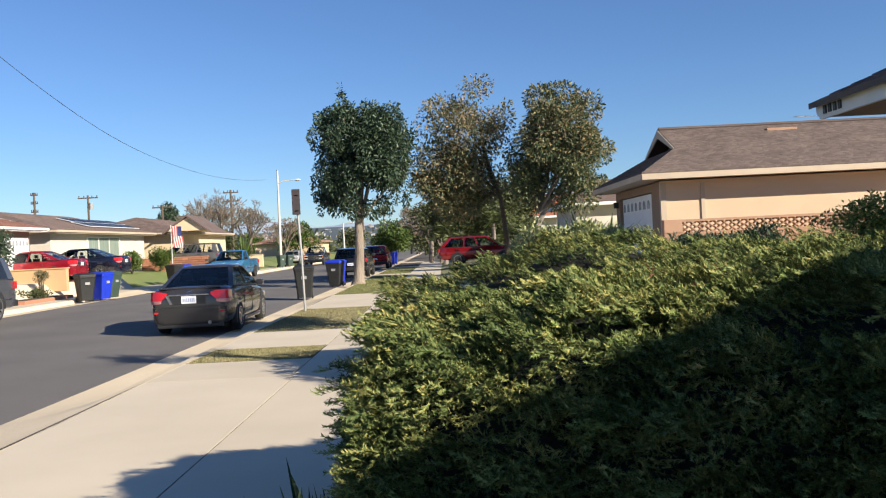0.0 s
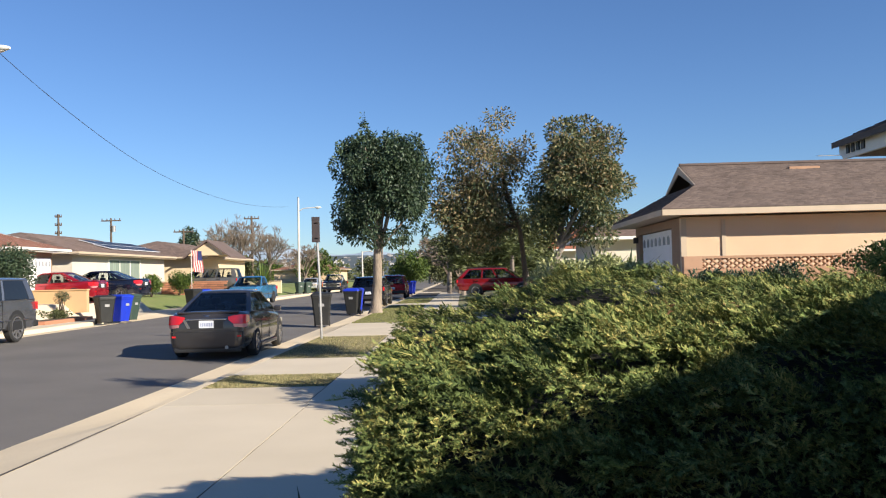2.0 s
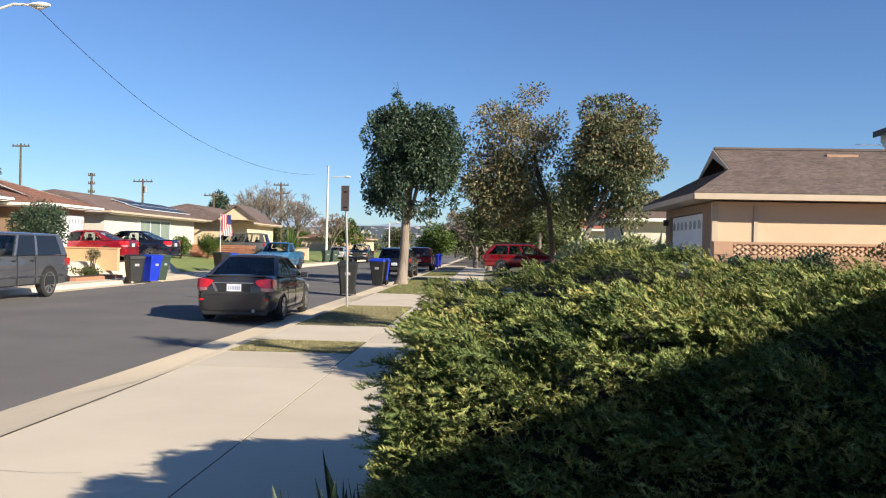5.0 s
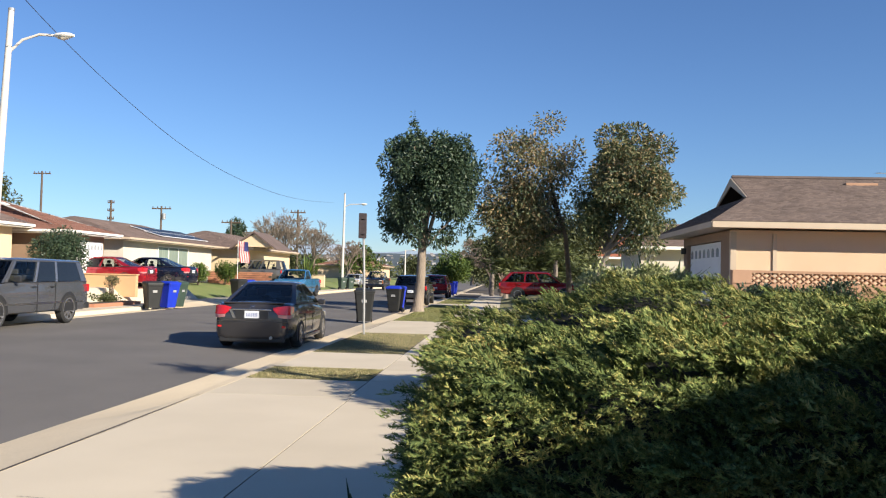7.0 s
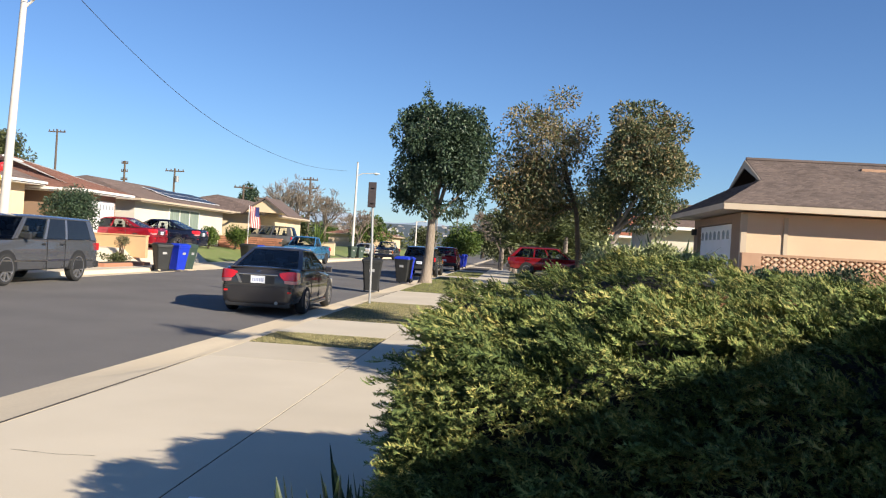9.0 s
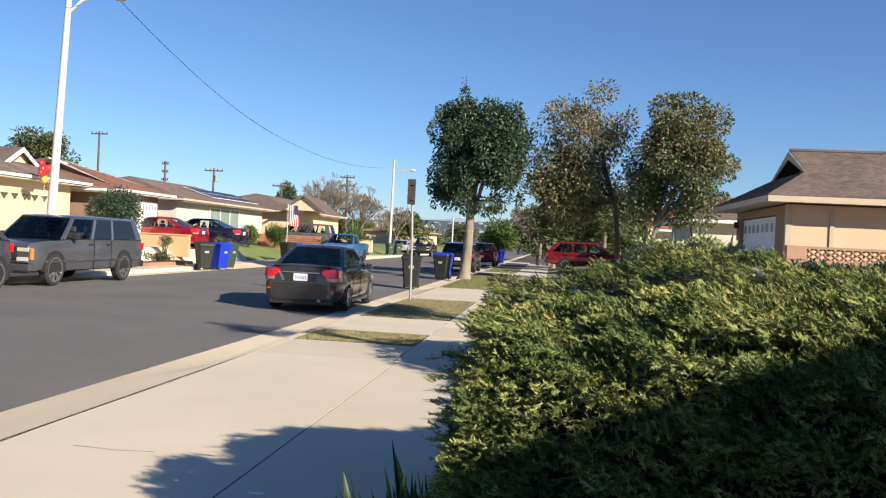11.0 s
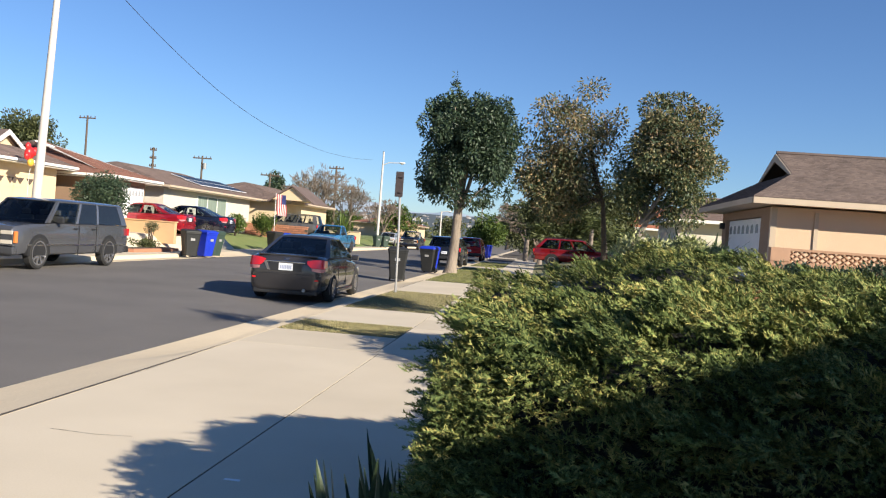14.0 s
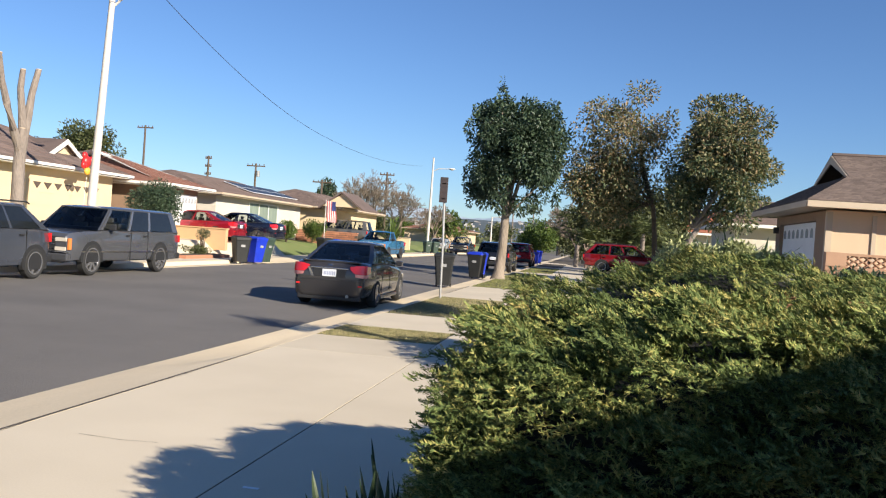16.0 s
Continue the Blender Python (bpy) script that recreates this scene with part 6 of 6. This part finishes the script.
for k, (x, y, h) in enumerate(((-6, 150, 9), (-13.5, 190, 11), (-20, 210, 13), (2, 165, 10))):
    fronds("tall slim fan palm in the distance", (x, y, -0.3), 30, 1.9, 0.13, M["leaf_palm"], (-0.4, 1.3), 80 + k, h - 1.5, 0.16)

# pollarded tree
st = thing("pollarded_tree", pose(-18.5, 25.1, 0.5), "pollarded grey tree with bare cut limbs", "tree")
part("trunk", tube([(0, 0, -0.2), (0, 0.02, 1.2), (0, 0.0, 2.6), (0, 0.1, 3.5)], [0.26, 0.20, 0.19, 0.18], 12), M["bark_grey"], st, smooth=True)
for pts, r0 in (([(0, 0.05, 2.9), (0, -0.35, 3.6), (0, -0.75, 4.4), (0, -1.05, 5.1), (0.05, -1.3, 5.9)], 0.15), ([(0, 0.1, 3.3), (0, 0.0, 4.2), (0, -0.15, 5.0), (0.05, -0.15, 5.6)], 0.14), ([(0, 0.1, 3.2), (0, 0.3, 4.1), (0, 0.42, 4.9), (0.05, 0.62, 5.75)], 0.15), ([(0, 0, 3.2), (0.05, 0.0, 3.7)], 0.15)):
    part("limb", tube(pts, [r0 * (1 - 0.12 * k) for k in range(len(pts))], 9), M["bark_grey"], st, smooth=True)
    e = Vector(pts[-1])
    o = part("cut_end", tube([e, e + Vector((0, 0, 0.03))], r0 * 0.62, 9), M["trim_tan"], st)

# foil balloons at the cream house
bal = thing("balloons", pose(-20.2, 31.4, 2.7), "red and yellow foil balloons tied by the garage", "balloon")
def ball(c, r, mt, nm):
    bm = bmesh.new()
    bmesh.ops.create_uvsphere(bm, u_segments=14, v_segments=9, radius=r, matrix=Matrix.Translation(c) @ Matrix.Diagonal((0.7, 1, 1.05, 1)))
    part(nm, bm, mt, bal, smooth=True)
ball((0, 0, 0.95), 0.24, M["red_plastic"], "balloon")
ball((0.1, -0.3, 0.8), 0.15, M["red_plastic"], "balloon")
ball((0.05, 0.28, 1.02), 0.17, M["red_plastic"], "balloon")
ball((0, -0.12, 1.2), 0.14, M["red_plastic"], "balloon")
ball((0, 0.1, 0.58), 0.16, M["yellow_plastic"], "balloon")
part("string", tube([(0, 0, -1.9), (0.02, 0, 0), (0, 0.1, 0.35)], 0.008, 4), M["flag_white"], bal)

# flag
fl = thing("flag", pose(-16.9, 52.6, 0.6), "striped red and white flag with a blue corner on a staff", "flag")
part("staff", tube([(0, 0, 0), (0.0, -0.05, 2.9)], 0.02, 6), M["alu"], fl)
def cloth(u0, u1, v0, v1):
    """A wavy patch of the hanging flag; u along its length, v across."""
    bm = bmesh.new()
    n = 8
    rows = []
    for f in (0, 1):
        for v in (v0, v1):
            row = []
            for k in range(n + 1):
                u = u0 + (u1 - u0) * k / n
                x = 0.02 + v * 0.62 + 0.12 * u
                row.append((x, 0.07 * math.sin(u * 7 + v * 3) + 0.006 * f, 2.85 - u * 1.35 - v * 0.05))
            rows.append([bm.verts.new(p) for p in row])
    for a, b in ((0, 1), (3, 2), (1, 3), (2, 0)):
        for k in range(n):
            bm.faces.new((rows[a][k], rows[a][k + 1], rows[b][k + 1], rows[b][k]))
    return bm
for k in range(9):
    part("stripe", cloth(0.0 if k < 5 else 0.45, 1.0, k / 9, (k + 1) / 9), M["flag_red"] if k % 2 == 0 else M["flag_white"], fl)
part("canton", cloth(0.0, 0.45, 5 / 9, 1.0), M["flag_blue"], fl)

# snake plants at the hedge's foot
rg = np.random.default_rng(17)
for k in range(8):
    x, y = rg.uniform(-0.60, -0.28), rg.uniform(3.0, 3.5)
    s = thing("snake_plant", pose(x, y, 0.0), "upright snake plant with stiff banded leaves", "plant", "snake plants at the hedge")
    for q in range(5):
        a, tilt = rg.uniform(0, 6.28), rg.uniform(0.03, 0.22)
        L = rg.uniform(0.48, 0.74)
        w = rg.uniform(0.016, 0.026)
        face = rg.uniform(0, 3.14)
        sd = Vector((math.cos(face), math.sin(face), 0))
        up = Vector((math.cos(a) * tilt, math.sin(a) * tilt, 1))
        bm = bmesh.new()
        nn = Vector((-sd.y, sd.x, 0))
        rings = []
        for f, ww in ((0, 0.6), (0.25, 0.9), (0.55, 1.0), (0.8, 0.7), (0.94, 0.3), (1, 0.04)):
            c = up * (L * f) + Vector((math.cos(a), math.sin(a), 0)) * 0.04 * (1 + f * f)
            rings.append([c - sd * w * ww, c - nn * w * 0.25 * ww, c + sd * w * ww, c + nn * w * 0.3 * ww])
        part("leaf", loft(rings, bm=bm), M["snake"], s)

# litter and cracks on the concrete
def crack(pts, w):
    """A thin irregular crack filled with dirt."""
    bm = bmesh.new()
    rc = random.Random(len(pts) + int(w * 1e4))
    for a, b in zip(pts, pts[1:]):
        n = 10
        for k in range(n):
            f, g = k / n, (k + 1) / n
            x0, y0 = a[0] + (b[0] - a[0]) * f, a[1] + (b[1] - a[1]) * f
            x1, y1 = a[0] + (b[0] - a[0]) * g, a[1] + (b[1] - a[1]) * g
            j = rc.uniform(0.4, 1.2) * w
            v = [bm.verts.new(p) for p in ((x0 - j, y0, 0.002), (x1 - j, y1, 0.002), (x1 + j * 0.6, y1 + j, 0.002), (x0 + j * 0.6, y0 + j, 0.002))]
            bm.faces.new(v)
    return bm


for pts, w in (([(-3.25, 5.65), (-2.9, 5.62), (-2.65, 5.66)], 0.006), ([(-3.74, 1.5), (-3.77, 3.5), (-3.75, 5.0), (-3.78, 6.4), (-3.76, 8.2)], 0.004), ([(-3.76, 8.2), (-3.77, 10.7)], 0.004)):
    tagged(link("crack", crack(pts, w), M["joint"]), "thin dirt-filled crack in the concrete", "crack", kind="structure")
lt = tagged(link("paper_scrap", box(-1.70, 4.93, 0.0005, -1.60, 4.96, 0.004), M["plate"]), "small white paper scrap on the concrete", "litter")


# ---- background ----
def bare_tree(base, h, seed, spread=0.5, low=0.3, depth=4, thin=0.0):
    t = thing("bare_tree", pose(*base), "leafless brown winter tree", "tree")
    rg = random.Random(seed)
    bm = bmesh.new()
    tb = tube([(0, 0, -0.2), (0, 0, h * low)], [0.22 * min(1, 0.5 / low), 0.16 * min(1, 0.4 / low)], 7)
    part("trunk", tb, M["twig"], t)
    def grow(p, d, L, r, depth):
        q = p + d * L
        tube([p, q], [max(r, thin), max(r * 0.65, thin)], 3, bm, False)
        if depth == 0:
            return
        for k in range(3 if depth > 1 else 4):
            nd = (d + Vector((rg.gauss(0, spread), rg.gauss(0, spread), rg.gauss(0.15, spread * 0.7)))).normalized()
            grow(q, nd, L * rg.uniform(0.6, 0.85), r * 0.62, depth - 1)
    for k in range(5):
        d = Vector((rg.gauss(0, 0.45), rg.gauss(0, 0.45), 1)).normalized()
        grow(Vector((0, 0, h * (low - 0.02))), d, h * 0.34 * (1 - low), 0.11 * min(1, 0.4 / low), depth)
    part("twig_crown", bm, M["twig"], t)


for k, (x, y, h) in enumerate(((-23.8, 88, 7.4), (-21.6, 92, 6.4), (-25.6, 92, 7.0), (-19.5, 104, 5.5), (-1.2, 75, 5.2), (-0.2, 68, 4.6))):
    bare_tree((x, y, 0), h, 100 + k, depth=5, thin=0.015)


def plain_tree(label, c, rad, n, leaf, lm, seed, bark=None):
    rg = np.random.default_rng(seed)
    bl_ = clumps(rg, c, rad, 34, min(rad) * 0.45)
    x, y, z = c
    return tree(label, [(x, y, -0.3), (x, y, z * 0.5), (x, y, z)], (0.28, 0.2, 0.12), bl_, n, leaf, lm, bark or M["bark_dark"], limbset(rg, (x, y, z * 0.6), bl_, 6, 0.09), shell=0.4, seed=seed)


plain_tree("dark leafy garden tree", (1.2, 56, 3.4), (3.0, 2.2, 2.2), 11000, 0.24, M["leaf_far"], 141)
plain_tree("dark leafy garden tree", (4.4, 60, 3.6), (2.6, 2.2, 2.4), 8000, 0.26, M["leaf_far"], 142)
plain_tree("yellow-green street tree far off", (-5.2, 82, 2.2), (2.4, 2.2, 1.6), 6500, 0.26, M["leaf_green"], 143)
plain_tree("dark leafy tree far off", (-1.5, 92, 3.2), (3.2, 2.5, 2.5), 6500, 0.3, M["leaf_far"], 144)
plain_tree("dark tree behind the houses", (-53.5, 82, 8.2), (3.8, 3.0, 3.2), 8000, 0.35, M["leaf_far"], 145)
plain_tree("dark tree behind the houses", (-44, 60, 5.0), (3.0, 2.5, 2.3), 6000, 0.3, M["leaf_far"], 146)
plain_tree("dark conifer above the roofs", (-41.5, 128, 7.3), (1.6, 1.6, 2.8), 3500, 0.35, M["leaf_dark"], 147)
for k in range(16):
    rr = random.Random(200 + k)
    x = -48 + k * 4.6 + rr.uniform(-1.5, 1.5)
    y = 120 + rr.uniform(-14, 45)
    if -13 < x < -4:
        y += 60
    plain_tree("tree among the far houses", (x, y, rr.uniform(2.2, 3.6)), (rr.uniform(2.2, 3.6), 2.5, rr.uniform(1.6, 2.4)), 2200, 0.42, M["leaf_far"] if k % 3 else M["leaf_green"], 300 + k)

# unseen trees behind the near house, added to cast shade over parkway and road
plain_tree("unseen leafy tree behind the near house, added to shade the parkway", (11.9, 8.0, 9.4), (1.5, 1.5, 1.2), 6000, 0.2, M["leaf_far"], 148)
bare_tree((6.45, 6.5, 0.4), 6.4, 149, low=0.76)

# further houses on both sides
hx_ = street_house("white bungalow with brown roof at the street's end", -19.5, 128, 142, 0.4, 2.8, M["stucco_tan"], M["shingle_red"], M["trim_tan"], rise=1.2)
def cross_house(label, x0, x1, y0, y1, base, ze, zr, wallm, roofm, fascia):
    """A house whose long wall faces along the street; ridge across."""
    h = thing("house", pose(0, 0, 0), label, "house")
    for a in ((x0, y0, x1, y0 + 0.2), (x0, y1 - 0.2, x1, y1), (x0, y0 + 0.2, x0 + 0.2, y1 - 0.2), (x1 - 0.2, y0 + 0.2, x1, y1 - 0.2)):
        part("wall", box(a[0], a[1], base - 0.6, a[2], a[3], ze - 0.1), wallm, h)
    dutch_gable(h, x0 - 0.6, x1, y0 - 0.6, y1 + 0.6, ze, zr, -1, roofm, fascia, M["trim_dark"], rows=14, cols=40)
    return h
cross_house("white stucco house with brown shingle roof", 6.5, 20, 41, 48, 0.6, 3.2, 4.5, M["stucco_white"], M["shingle_grey"], M["trim_white"])
cross_house("stucco house with an orange tile roof", 6.3, 19, 62, 70, 0.6, 3.2, 5.0, M["stucco_white"], M["tile_roof"], M["trim_white"])

# hills with scattered houses
def ridge(name, y, base, amp, seed, label, x0=-1500, x1=1300, hm="hill"):
    n = 160
    rg = np.random.default_rng(seed)
    xs = np.linspace(x0, x1, n)
    z = base + amp * (0.5 * np.sin(xs * 0.004 + seed) + 0.3 * np.sin(xs * 0.011 + 2 * seed) + 0.2 * np.sin(xs * 0.031 + 3)) + rg.normal(0, amp * 0.03, n)
    v, t = [], []
    for k, (f, yo) in enumerate(((0, -500), (0.55, -220), (0.85, -80), (1, 0), (0.3, 400))):
        v += [(x, y + yo + 25 * math.sin(x * 0.02 + k), -1 + (zz + 1) * f) for x, zz in zip(xs, z)]
    for r in range(4):
        for k in range(n - 1):
            a = r * n + k
            t += [(a, a + 1, a + n + 1), (a, a + n + 1, a + n)]
    return tagged(quick(name, np.array(v), np.array(t), M[hm]), label, "hill", kind="structure"), xs, z

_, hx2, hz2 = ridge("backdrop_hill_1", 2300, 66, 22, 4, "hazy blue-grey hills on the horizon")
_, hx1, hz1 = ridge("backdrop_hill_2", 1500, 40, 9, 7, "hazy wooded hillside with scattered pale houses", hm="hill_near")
rr = random.Random(8)
bm = bmesh.new()
for k in range(620):
    x = rr.uniform(-900, 700)
    f = rr.uniform(0.1, 0.95)
    y = 1500 - 500 * (1 - f) ** 1.0 + 60
    z = -1 + (float(np.interp(x, hx1, hz1)) + 1) * (f if f < 0.55 else f)
    w, d, hh = rr.uniform(2.5, 6), 6, rr.uniform(0.8, 2.0)
    box(x, y - 90, z - 3, x + w, y - 90 + d, z + hh, bm=bm)
tagged(link("far_town", bm, M["hill_house"]), "pale houses scattered on the far hillside", "town", kind="stuff")
rgf = np.random.default_rng(77)
nb = 420
cx = rgf.uniform(-420, 330, nb)
cy = rgf.uniform(230, 700, nb)
cr = rgf.uniform(2.5, 6, nb)
bl2 = [((x, y, r * 0.6 - 1), (r * 1.2, r, r)) for x, y, r in zip(cx, cy, cr)]
pp, uu = blob_points(rgf, 30000, bl2, 0.7)
tagged(quick("far_woods", *leaves(rgf, pp, uu, 1.5, 0.7), M["leaf_far"]), "belt of dark trees across the valley", "woods", kind="stuff")
